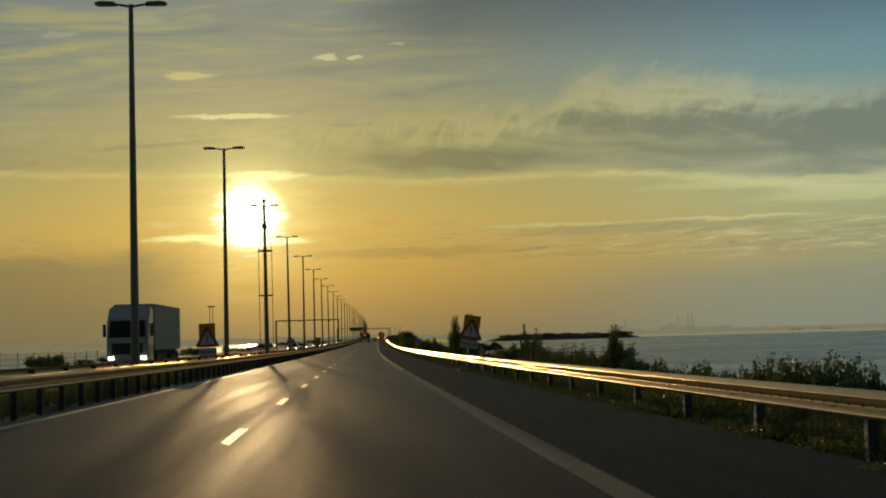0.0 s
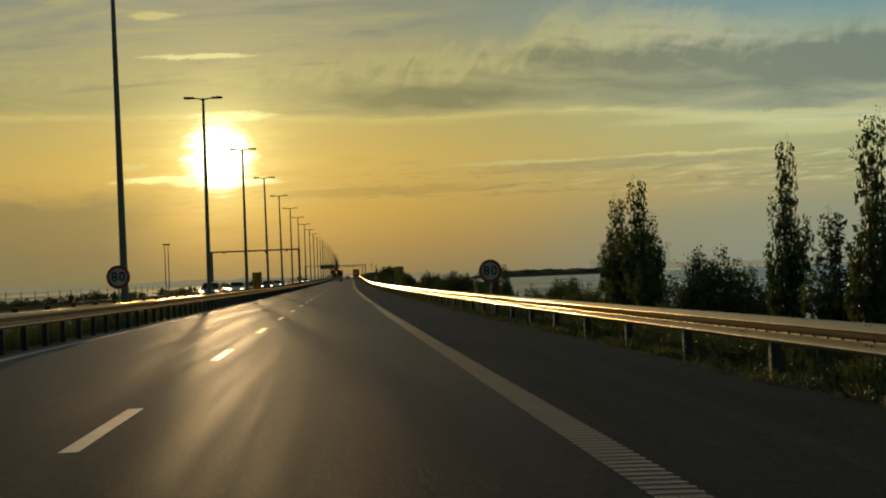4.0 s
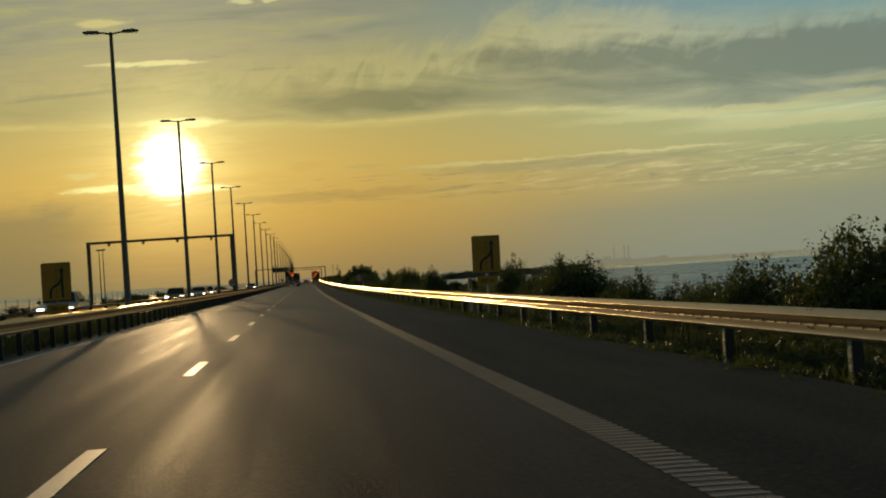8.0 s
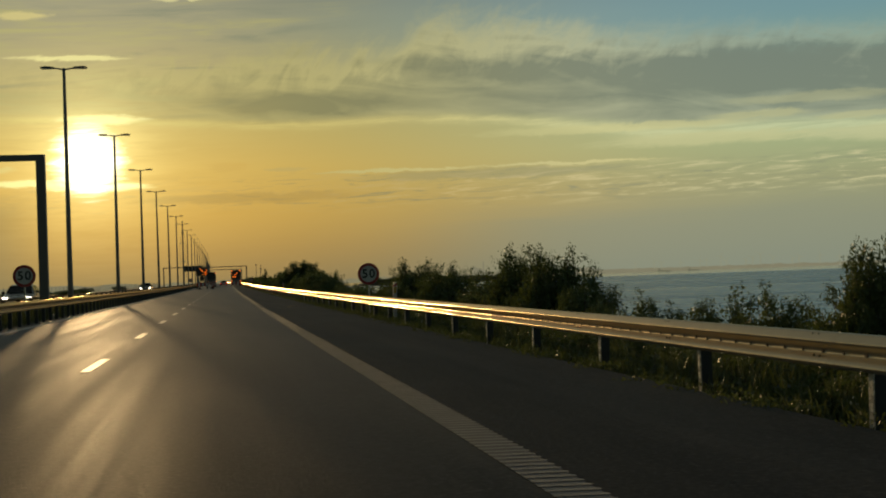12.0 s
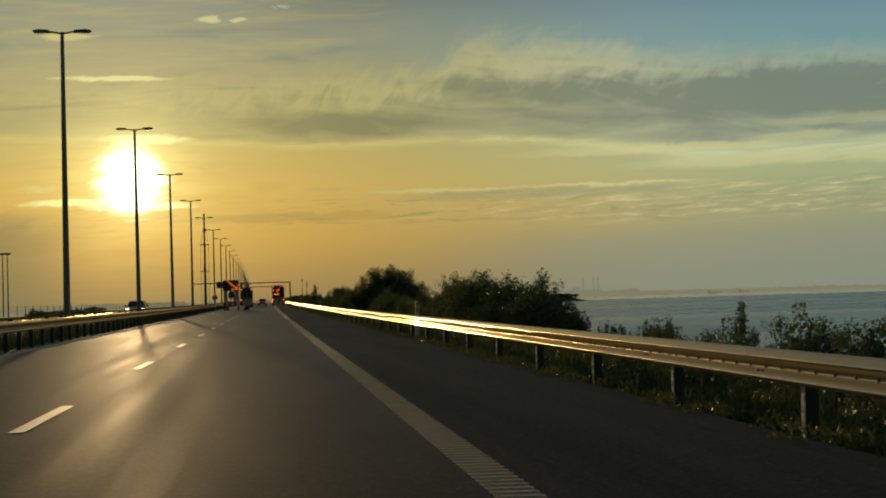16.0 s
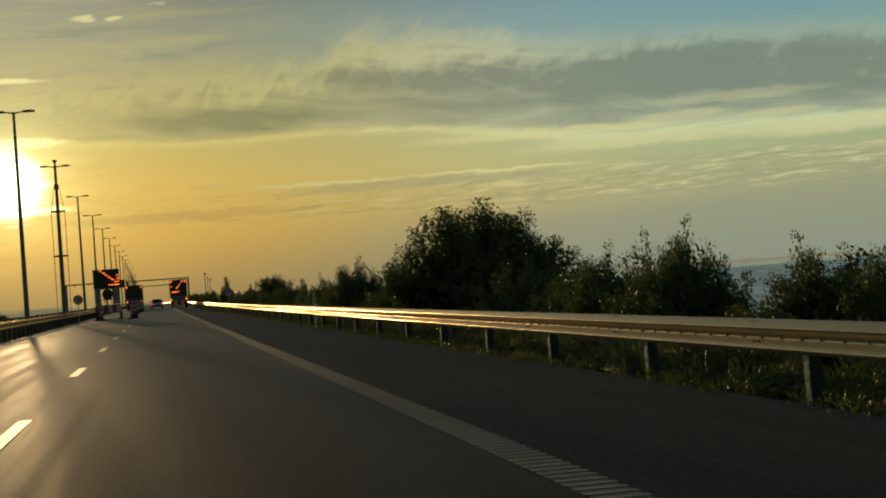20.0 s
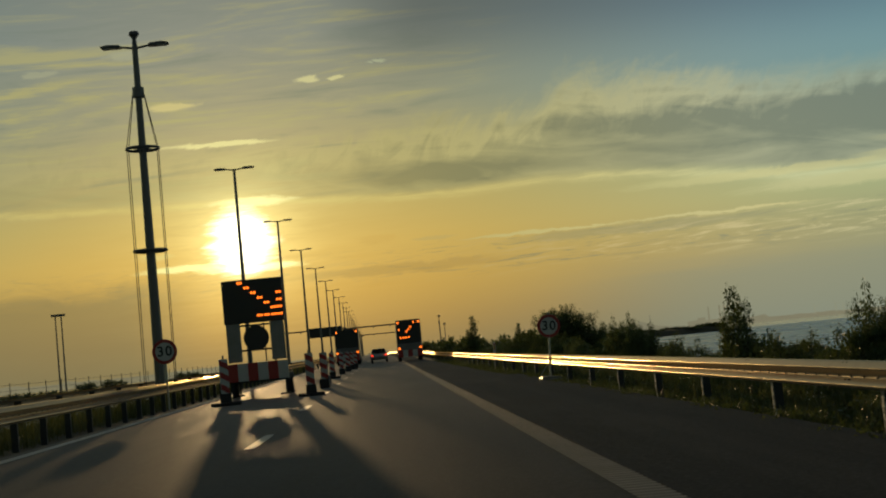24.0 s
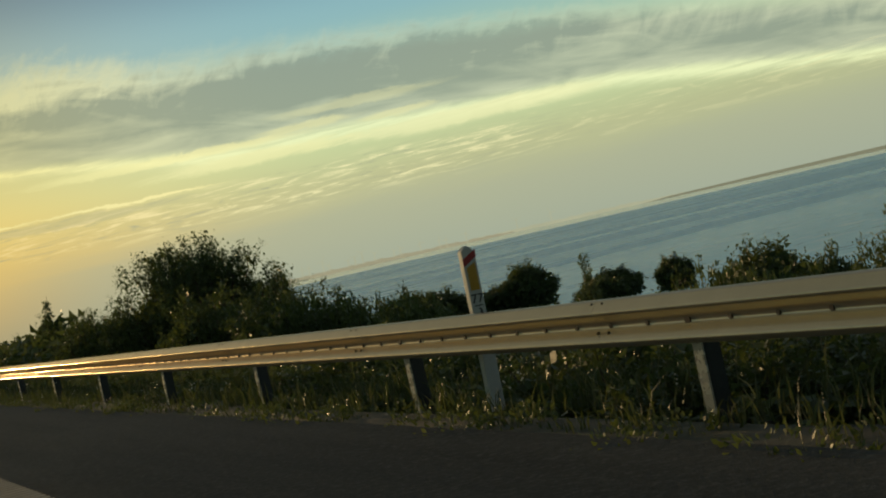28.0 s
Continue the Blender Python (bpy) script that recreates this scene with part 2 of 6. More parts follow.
    w.put(bg.inputs[0], sky)
    bg.inputs[1].default_value = 0.92
    w.t.links.new(bg.outputs[0], w.n("OutputWorld").inputs[0])
    return sv


SUN_WAY = make_world()
lamp = bpy.data.lights.new("sun", "SUN")
lamp.energy, lamp.angle, lamp.color = 1.5, radians(0.6), (1.0, 0.66, 0.30)
new("sun", lamp).matrix_world = look(SUN_WAY * 100, (0, 0, 0))

# ---- materials ----
def mat(name, base, rough=0.6, metal=0.0, vary=0.25, scale=1.5, bump=0.0, grain=60.0, dirt=None, glow=None, per_piece=0.0, coat=0.0):
    """A surface with broad stains and fine grain; glow: colour and strength for lamps."""
    m = bpy.data.materials.new(name)
    m.use_nodes = True
    w = Net(m.node_tree)
    bsdf = w.n("BsdfPrincipled")
    co = w.n("TexCoord").outputs["Object"]
    broad = w.noise(co, scale, 4, 0.6)
    fine = w.noise(co, grain, 3, 0.6)
    c = tuple(base) + (1,)
    dark = tuple(v * (1 - vary) for v in base) + (1,)
    pale = tuple(min(1.0, v * (1 + vary * 0.8)) for v in base) + (1,)
    col = w.mix(w.step(broad, 0.3, 0.7), dark if dirt is None else tuple(dirt) + (1,), c)
    col = w.mix(w.step(fine, 0.35, 0.75, 0.0, 0.5), col, pale)
    if per_piece:
        info = w.n("ObjectInfo").outputs["Random"]
        col = w.mix(w.step(info, 0.0, 1.0, 0.0, per_piece), col, dark)
    w.put(bsdf.inputs["Base Color"], col)
    w.put(bsdf.inputs["Roughness"], w.step(broad, 0.2, 0.8, max(0.02, rough - 0.1), min(1.0, rough + 0.1)))
    bsdf.inputs["Metallic"].default_value = metal
    bsdf.inputs["Coat Weight"].default_value = coat
    if bump:
        b = w.n("Bump")
        b.inputs["Strength"].default_value, b.inputs["Distance"].default_value = bump, 0.01
        w.put(b.inputs["Height"], fine)
        w.put(bsdf.inputs["Normal"], b.outputs[0])
    if glow:
        bsdf.inputs["Emission Color"].default_value = tuple(glow[0]) + (1,)
        bsdf.inputs["Emission Strength"].default_value = glow[1]
    w.t.links.new(bsdf.outputs[0], w.n("OutputMaterial").inputs[0])
    return m


def asphalt_mat(name, base, sheen):
    """Worn asphalt: chippings, wheel tracks along the lanes, patches and a few tar seams."""
    m = bpy.data.materials.new(name)
    m.use_nodes = True
    w = Net(m.node_tree)
    bsdf = w.n("BsdfPrincipled")
    co = w.n("TexCoord").outputs["Object"]
    sep = w.n("SeparateXYZ")
    uv = w.n("UVMap")
    w.put(sep.inputs[0], uv.outputs[0])
    X, S = sep.outputs[0], sep.outputs[1]
    along = w.noise(w.vec(w.m("MULTIPLY", X, 1.6), w.m("MULTIPLY", S, 0.03)), 1, 4, 0.6)
    patch = w.noise(w.vec(X, w.m("MULTIPLY", S, 0.25)), 0.35, 4, 0.6)
    chips = w.noise(co, 55, 3, 0.7)
    stones = w.noise(co, 20, 3, 0.75)
    lumps = w.noise(co, 9, 3, 0.6)
    col = w.mix(w.step(along, 0.3, 0.7), tuple(v * 0.72 for v in base) + (1,), tuple(base) + (1,))
    col = w.mix(w.step(patch, 0.45, 0.7, 0.0, 0.6), col, tuple(v * 1.35 for v in base) + (1,))
    col = w.mix(w.step(chips, 0.55, 0.8, 0.0, 0.7), col, tuple(v * 2.4 for v in base) + (1,))
    col = w.mix(w.step(stones, 0.5, 0.7, 0.0, 0.55), col, tuple(v * 2.0 for v in base) + (1,))
    col = w.mix(w.step(stones, 0.3, 0.46, 0.5, 0.0), col, tuple(v * 0.45 for v in base) + (1,))
    w.put(bsdf.inputs["Base Color"], col)
    bsdf.inputs["Roughness"].default_value = 0.9
    bsdf.inputs["Specular IOR Level"].default_value = 0.0
    film = w.n("BsdfGlossy")
    w.put(film.inputs["Roughness"], w.step(along, 0.25, 0.75, 0.44, 0.6))
    film.inputs["Color"].default_value = (0.9, 0.9, 0.9, 1)
    lay = w.n("LayerWeight")
    b = w.n("Bump")
    b.inputs["Strength"].default_value, b.inputs["Distance"].default_value = 0.7, 0.016
    w.put(b.inputs["Height"], w.m("ADD", w.m("ADD", chips, stones), w.m("MULTIPLY", lumps, 0.7)))
    w.put(bsdf.inputs["Normal"], b.outputs[0])
    w.put(film.inputs["Normal"], b.outputs[0])
    both = w.n("MixShader")
    w.put(both.inputs[0], w.m("ADD", 0.012, w.m("MULTIPLY", w.m("POWER", lay.outputs["Facing"], 12.0), sheen)))
    w.t.links.new(bsdf.outputs[0], both.inputs[1])
    w.t.links.new(film.outputs[0], both.inputs[2])
    w.t.links.new(both.outputs[0], w.n("OutputMaterial").inputs[0])
    return m


def zinc_mat():
    """Dull weathered zinc with a thin gloss."""
    m = bpy.data.materials.new("galvanised_steel")
    m.use_nodes = True
    w = Net(m.node_tree)
    co = w.n("TexCoord").outputs["Object"]
    blot = w.noise(co, 2.2, 5, 0.65)
    grime = w.noise(co, 26, 4, 0.7)
    col = w.mix(blot, (0.19, 0.175, 0.145, 1), (0.30, 0.28, 0.24, 1))
    col = w.mix(w.step(grime, 0.58, 0.8, 0.0, 0.3), col, (0.18, 0.15, 0.11, 1))
    dull = w.n("BsdfPrincipled")
    w.put(dull.inputs["Base Color"], col)
    dull.inputs["Roughness"].default_value, dull.inputs["Specular IOR Level"].default_value = 0.7, 0.1
    gloss = w.n("BsdfGlossy")
    # the low sun's golden reflection is put into the gloss as a tint
    gloss.inputs["Color"].default_value = (0.82, 0.64, 0.42, 1)
    w.put(gloss.inputs["Roughness"], w.step(blot, 0.3, 0.7, 0.12, 0.17))
    both = w.n("MixShader")
    both.inputs[0].default_value = 0.42
    w.t.links.new(dull.outputs[0], both.inputs[1])
    w.t.links.new(gloss.outputs[0], both.inputs[2])
    w.t.links.new(both.outputs[0], w.n("OutputMaterial").inputs[0])
    return m


def water_mat(name, chop_k, rough, tints=((0.09, 0.225, 0.345, 1), (0.14, 0.30, 0.43, 1))):
    m = bpy.data.materials.new(name)
    m.use_nodes = True
    w = Net(m.node_tree)
    bsdf = w.n("BsdfPrincipled")
    co = w.n("TexCoord").outputs["Object"]
    sep = w.n("SeparateXYZ")
    w.put(sep.inputs[0], co)
    swell = w.noise(w.vec(w.m("MULTIPLY", sep.outputs[0], 0.05), w.m("MULTIPLY", sep.outputs[1], 0.16)), 1, 5, 0.6)
    chop = w.noise(w.vec(w.m("MULTIPLY", sep.outputs[0], 0.6), w.m("MULTIPLY", sep.outputs[1], 1.4)), 1, 4, 0.6)
    slick = w.noise(w.vec(w.m("MULTIPLY", sep.outputs[0], 0.003), w.m("MULTIPLY", sep.outputs[1], 0.02)), 1, 4, 0.6, 0.5)
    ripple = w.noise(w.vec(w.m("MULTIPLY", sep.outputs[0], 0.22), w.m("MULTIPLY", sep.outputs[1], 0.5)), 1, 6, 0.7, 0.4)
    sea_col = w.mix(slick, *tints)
    # wave light and shade painted into the colour: pale crests, dark troughs
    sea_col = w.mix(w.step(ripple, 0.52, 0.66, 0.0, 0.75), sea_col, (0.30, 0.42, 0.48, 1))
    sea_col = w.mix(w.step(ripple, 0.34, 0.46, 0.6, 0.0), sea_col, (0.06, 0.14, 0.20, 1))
    w.put(bsdf.inputs["Base Color"], sea_col)
    w.put(bsdf.inputs["Roughness"], w.step(slick, 0.35, 0.7, rough + 0.08, rough))
    bsdf.inputs["IOR"].default_value = 1.33
    b = w.n("Bump")
    b.inputs["Strength"].default_value, b.inputs["Distance"].default_value = chop_k, 0.6
    w.put(b.inputs["Height"], w.m("ADD", swell, w.m("MULTIPLY", chop, 0.35)))
    w.put(bsdf.inputs["Normal"], b.outputs[0])
    w.t.links.new(bsdf.outputs[0], w.n("OutputMaterial").inputs[0])
    return m


def leaf_mat(name, base, pale):
    m = bpy.data.materials.new(name)
    m.use_nodes = True
    w = Net(m.node_tree)
    bsdf = w.n("BsdfPrincipled")
    rnd = w.n("NewGeometry").outputs["Random Per Island"]
    big = w.noise(w.n("TexCoord").outputs["Object"], 1.1, 3, 0.6)
    col = w.mix(w.step(rnd, 0.35, 1.0), tuple(base) + (1,), tuple(pale) + (1,))
    col = w.mix(w.step(big, 0.35, 0.7, 0.0, 0.5), col, tuple(v * 0.6 for v in base) + (1,))
    w.put(bsdf.inputs["Base Color"], col)
    bsdf.inputs["Roughness"].default_value = 0.5
    lets = w.n("BsdfTranslucent")
    w.put(lets.inputs[0], w.mix(0.5, col, (0.16, 0.2, 0.03, 1)))
    both = w.n("MixShader")
    both.inputs[0].default_value = 0.34
    w.t.links.new(bsdf.outputs[0], both.inputs[1])
    w.t.links.new(lets.outputs[0], both.inputs[2])
    w.t.links.new(both.outputs[0], w.n("OutputMaterial").inputs[0])
    return m


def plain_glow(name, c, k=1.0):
    """Far distance behind kilometres of bright air, its haze put into a glowing colour."""
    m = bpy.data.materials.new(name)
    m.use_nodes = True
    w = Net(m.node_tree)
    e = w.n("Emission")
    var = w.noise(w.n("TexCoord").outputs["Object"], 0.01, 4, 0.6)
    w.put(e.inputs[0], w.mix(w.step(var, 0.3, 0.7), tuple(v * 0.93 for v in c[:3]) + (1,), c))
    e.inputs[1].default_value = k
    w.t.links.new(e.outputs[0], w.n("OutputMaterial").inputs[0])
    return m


ASPHALT = asphalt_mat("asphalt", (0.062, 0.058, 0.051), 0.25)
SHOULDER = asphalt_mat("shoulder_asphalt", (0.060, 0.058, 0.052), 0.10)
PAINT = mat("road_paint", (0.50, 0.49, 0.45), 0.55, 0, 0.3, 2.0, 0.3, 120)
STEEL = zinc_mat()
EDGE_PAINT = mat("worn_edge_paint", (0.27, 0.265, 0.245), 0.7, 0, 0.45, 2.0, 0.4, 90)
# post zinc painted in two tones: sunlit flange pale, shaded channel near black
FLANGE = mat("sunlit_post_zinc", (0.66, 0.63, 0.56), 0.28, 0.5, 0.2, 3.0, 0.05, 60)
ZINC_POST = mat("shaded_post_zinc", (0.030, 0.033, 0.035), 0.5, 0.2, 0.3, 3.0, 0.1, 60)
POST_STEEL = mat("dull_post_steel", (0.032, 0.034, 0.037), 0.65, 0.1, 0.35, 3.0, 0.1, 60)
IRON = mat("dark_cast_iron", (0.035, 0.034, 0.032), 0.7, 0.2, 0.3, 4.0, 0.4, 60)
BOLT = mat("dark_bolt", (0.03, 0.028, 0.026), 0.8, 0.2, 0.3)
POLE = mat("lamp_pole_steel", (0.16, 0.155, 0.145), 0.5, 0.7, 0.25, 1.2, 0.05, 40)
LAMPHEAD = mat("lamp_head_grey", (0.11, 0.11, 0.11), 0.45, 0.3, 0.2)
LENS = mat("lamp_lens", (0.5, 0.5, 0.48), 0.2, 0.0, 0.1)
SOIL = mat("verge_soil", (0.060, 0.050, 0.034), 0.95, 0, 0.4, 0.6, 0.6, 14, dirt=(0.035, 0.042, 0.018))
GRASS = leaf_mat("grass_blade", (0.055, 0.066, 0.025), (0.15, 0.135, 0.065))
WEED = leaf_mat("weed_leaf", (0.066, 0.088, 0.026), (0.14, 0.15, 0.05))
LEAF = leaf_mat("bush_leaf", (0.046, 0.070, 0.024), (0.090, 0.122, 0.040))
LEAF2 = leaf_mat("willow_leaf", (0.060, 0.090, 0.034), (0.125, 0.155, 0.060))
BARK = mat("bark", (0.075, 0.058, 0.042), 0.9, 0, 0.4, 6, 0.7, 30)
BLOOM = mat("white_weed_bloom", (0.62, 0.60, 0.50), 0.8, 0, 0.2)
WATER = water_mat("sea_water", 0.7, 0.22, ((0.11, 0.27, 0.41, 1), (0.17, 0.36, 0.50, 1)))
# far ring: the sky's bright reflection is put into a pale base colour
WATER_FAR = water_mat("far_water_sky_sheen", 0.01, 0.05, ((0.45, 0.50, 0.50, 1), (0.72, 0.72, 0.66, 1)))
SIGN_WHITE = mat("sign_white", (0.46, 0.46, 0.44), 0.4, 0, 0.12, 3)
SIGN_RED = mat("sign_red", (0.32, 0.02, 0.018), 0.4, 0, 0.15, 3)
SIGN_YELLOW = mat("sign_yellow", (0.46, 0.25, 0.015), 0.45, 0, 0.2, 3)
SIGN_BLACK = mat("sign_black", (0.018, 0.018, 0.018), 0.45, 0, 0.2, 3)
SIGN_BACK = mat("sign_back_aluminium", (0.24, 0.24, 0.23), 0.5, 0.6, 0.25, 3)
TUBE = mat("sign_post_tube", (0.42, 0.42, 0.40), 0.35, 1.0, 0.3, 4)
RUBBER = mat("black_rubber", (0.022, 0.022, 0.022), 0.8, 0, 0.3, 5, 0.3, 40)
AMBER = mat("amber_lamp_lit", (0.8, 0.3, 0.03), 0.3, 0, 0.1, glow=((1.0, 0.17, 0.012), 2.4))
PALE_LAMP = mat("white_lamp_lit", (0.8, 0.8, 0.75), 0.3, 0, 0.1, glow=((1.0, 0.9, 0.7), 6.0))
RED_LAMP = mat("tail_lamp", (0.4, 0.02, 0.015), 0.3, 0, 0.1, glow=((1.0, 0.05, 0.02), 1.2))
TRUCK_PAINT = mat("truck_grey_paint", (0.10, 0.11, 0.12), 0.4, 0, 0.2, 1.0, coat=0.3)
TARP = mat("lorry_tarpaulin", (0.36, 0.36, 0.34), 0.6, 0, 0.2, 1.0, 0.2, 10)
CAB_PAINT = mat("lorry_cab_paint", (0.30, 0.34, 0.36), 0.35, 0, 0.15, 1.0, coat=0.4)
GLASS = mat("dark_vehicle_glass", (0.02, 0.022, 0.025), 0.08, 0, 0.1)
CAR_PAINT = [mat("car_silver_paint", (0.34, 0.34, 0.34), 0.3, 0.6, 0.1, coat=0.5), mat("car_dark_paint", (0.045, 0.05, 0.06), 0.3, 0.3, 0.1, coat=0.5), mat("car_white_paint", (0.62, 0.62, 0.6), 0.35, 0, 0.1, coat=0.5)]
FABRIC = mat("windsock_fabric", (0.30, 0.10, 0.03), 0.85, 0, 0.2, 6)
GANTRY = mat("gantry_steel", (0.14, 0.135, 0.125), 0.55, 0.5, 0.25, 1.0)
# distance glows: the air's haze is mixed into each of these colours
FAR_A = plain_glow("far_land_haze", lin(130, 124, 96))
FAR_B = plain_glow("far_coast_haze", lin(130, 126, 102))
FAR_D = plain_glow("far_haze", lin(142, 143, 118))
FAR_C = plain_glow("far_shore_haze", lin(104, 104, 84))


# ---- building helpers ----
def mesh_of(name, bm, material, smooth=False):
    me = bpy.data.meshes.new(name)
    bm.normal_update()
    bm.to_mesh(me)
    bm.free()
    for mm in material if isinstance(material, (list, tuple)) else (material,):
        me.materials.append(mm)
    if smooth:
        me.shade_smooth()
    return me


def part(name, bm, material, parent, label="", smooth=False):
    ob = new(name, mesh_of(name, bm, material, smooth))
    ob.parent = parent
    if label:
        tagged(ob, label)
    return ob


def share(name, me, parent, m):
    """One more piece on a mesh that is already there."""
    ob = new(name, me)
    ob.parent = parent
    ob.matrix_basis = m
    return ob


def thing(name, m, label, category, group="", kind=""):
    ob = new(name)
    ob.empty_display_size = 0.3
    ob.matrix_basis = m
    return tagged(ob, label, category, group, kind)


def box(bm, x0, x1, y0, y1, z0, z1, bevel=0.0):
    r = bmesh.ops.create_cube(bm, size=1.0, matrix=Matrix.Translation(((x0 + x1) / 2, (y0 + y1) / 2, (z0 + z1) / 2)) @ Matrix.Diagonal((x1 - x0, y1 - y0, z1 - z0, 1)))
    if bevel:
        edges = {e for v in r["verts"] for e in v.link_edges}
        bmesh.ops.bevel(bm, geom=list(edges), offset=bevel, segments=2, affect="EDGES", profile=0.6)
    return bm


def rod(bm, a, b, r0, r1=None, n=8):
    """A tapered round bar from a to b."""
    a, b = Vector(a), Vector(b)
    d = b - a
    m = Matrix.Translation((a + b) / 2) @ d.to_track_quat("Z", "Y").to_matrix().to_4x4()
    bmesh.ops.create_cone(bm, cap_ends=True, segments=n, radius1=r0, radius2=r0 if r1 is None else r1, depth=d.length, matrix=m)
    return bm


def disc(bm, c, r, y0, y1, n=40):
    """A round plate facing along y."""
    return rod(bm, (c[0], y0, c[1]), (c[0], y1, c[1]), r, r, n)


def plate(bm, pts, y0, y1):
    """A flat shape in x and z, given thickness in y."""
    vs = [bm.verts.new((x, y0, z)) for x, z in pts]
    f = bm.faces.new(vs)
    r = bmesh.ops.extrude_face_region(bm, geom=[f])
    bmesh.ops.translate(bm, verts=[v for v in r["geom"] if isinstance(v, bmesh.types.BMVert)], vec=(0, y1 - y0, 0))
    bmesh.ops.recalc_face_normals(bm, faces=bm.faces)
    return bm


def soft_rect(x0, x1, z0, z1, r, n=4):
    pts = []
    for cx, cz, a0 in ((x1 - r, z1 - r, 0), (x0 + r, z1 - r, 90), (x0 + r, z0 + r, 180), (x1 - r, z0 + r, 270)):
        for i in range(n + 1):
            a = radians(a0 + 90 * i / n)
            pts.append((cx + r * math.cos(a), cz + r * math.sin(a)))
    return pts


def words(text, size, material, parent, name, x, y, z, bold=0.0):
    """Lettering with the built-in font, standing upright and facing -y."""
    cu = bpy.data.curves.new(name, "FONT")
    cu.body, cu.size, cu.align_x, cu.align_y = text, size, "CENTER", "CENTER"
    cu.extrude, cu.offset, cu.resolution_u = 0.002, bold, 3
    tmp = bpy.data.objects.new(name, cu)
    scene.collection.objects.link(tmp)
    dg = bpy.context.evaluated_depsgraph_get()
    me = bpy.data.meshes.new_from_object(tmp.evaluated_get(dg))
    bpy.data.objects.remove(tmp)
    me.materials.clear()
    me.materials.append(material)
    ob = new(name, me)
    ob.parent = parent
    ob.matrix_basis = pose(x, y, z, 90, 0, 0)
    return ob


def ribbon(name, s0, s1, step, xs, material, parent=None, label="", zf=None, category="road", kind="structure"):
    """A sheet along the road over the offsets xs; uv holds X and s."""
    n = max(1, round((s1 - s0) / step))
    vs, uvs, fs = [], [], []
    for i in range(n + 1):
        s = s0 + (s1 - s0) * i / n
        for X in xs:
            vs.append(on(s, X, zf(s, X) if zf else 0.0))
            uvs.append((X, s))
    k = len(xs)
    for i in range(n):
        for j in range(k - 1):
            fs.append((i * k + j, i * k + j + 1, (i + 1) * k + j + 1, (i + 1) * k + j))
    me = bpy.data.meshes.new(name)
    me.from_pydata(vs, [], fs)
    uv = me.uv_layers.new(name="UVMap")
    for lp in me.loops:
        uv.data[lp.index].uv = uvs[lp.vertex_index]
    me.materials.append(material)
    ob = new(name, me)
    if parent:
        ob.parent = parent
        if label:
            tagged(ob, label)
    else:
        tagged(ob, label, category, kind=kind)
    return ob


def sweep(bm, s0, s1, step, prof, closed=False):
    """A profile of (X, z) carried along the road."""
    n = max(1, round((s1 - s0) / step))
    rows = []
    for i in range(n + 1):
        s = s0 + (s1 - s0) * i / n
        rows.append([bm.verts.new(on(s, X, z)) for X, z in prof])
    k = len(prof)
    for a, b in zip(rows, rows[1:]):
        for j in range(k if closed else k - 1):
            bm.faces.new((a[j], a[(j + 1) % k], b[(j + 1) % k], b[j]))
    return bm


# ---- ground, sea, distance ----
def ground_height(s, X):
    pts = ((-90, -9.0), (-62, -4.0), (-40, -0.9), (-24, -0.5), (-19.4, -0.10), (-6.6, -0.06), (4.1, -0.05), (5.0, -0.06), (6.5, -0.45), (9, -1.2), (13, -2.4), (20, -4.2), (34, -7.5), (60, -11.0))
    for (a, za), (b, zb) in zip(pts, pts[1:]):
        if a <= X <= b:
            u = (X - a) / (b - a)
            z = za + (zb - za) * u
            break
    # a low foreland reaches out into the water here
    reach = min(1, max(0, (s - 285) / 20), max(0, (405 - s) / 20)) * min(1, max(0, (X - 16) / 8), max(0, (62 - X) / 5))
    if reach > 0:
        z = max(z, -5.45 - 5.5 * (1 - reach))
    rough = noise.noise((s * 0.11, X * 0.17, 3.0)) * 0.35 if X > 5.5 or X < -20 else 0.0
    return z + rough


SEA = -5.0
ribbon("ground", -420, 1700, 5.0, [-90, -76, -62, -50, -40, -30, -24, -21, -19.4, -12, -6.6, 0, 4.1, 5.0, 5.7, 6.5, 8, 9.5, 11, 13, 16, 20, 26, 34, 46, 60], SOIL,
       label="dry verge soil and grass bank falling to the sea", zf=ground_height, category="ground")


def sea():
    bm = bmesh.new()
    rings = [30, 80, 160, 300, 600, 1300, 1700, 2600, 4800]
    prev = None
    c = bm.verts.new((0, 0, SEA))
    for r in rings:
        ring = [bm.verts.new((r * math.sin(2 * math.pi * i / 64), r * math.cos(2 * math.pi * i / 64), SEA)) for i in range(64)]
        for i in range(64):
            j = (i + 1) % 64
            if prev is None:
                bm.faces.new((c, ring[j], ring[i]))
            else:
                bm.faces.new((prev[i], prev[j], ring[j], ring[i]))
        prev = ring
    bmesh.ops.recalc_face_normals(bm, faces=bm.faces)
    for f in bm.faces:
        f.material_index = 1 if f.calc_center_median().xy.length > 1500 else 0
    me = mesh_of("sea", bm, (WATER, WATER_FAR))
    tagged(new("water", me), "blue rippled sea reaching the horizon", "sea", kind="structure")


sea()


def far(az, dist=4650.0, z=0.0):
    a = radians(az)
    return Vector((math.sin(a + 0.0332) * dist, math.cos(a + 0.0332) * dist, z))


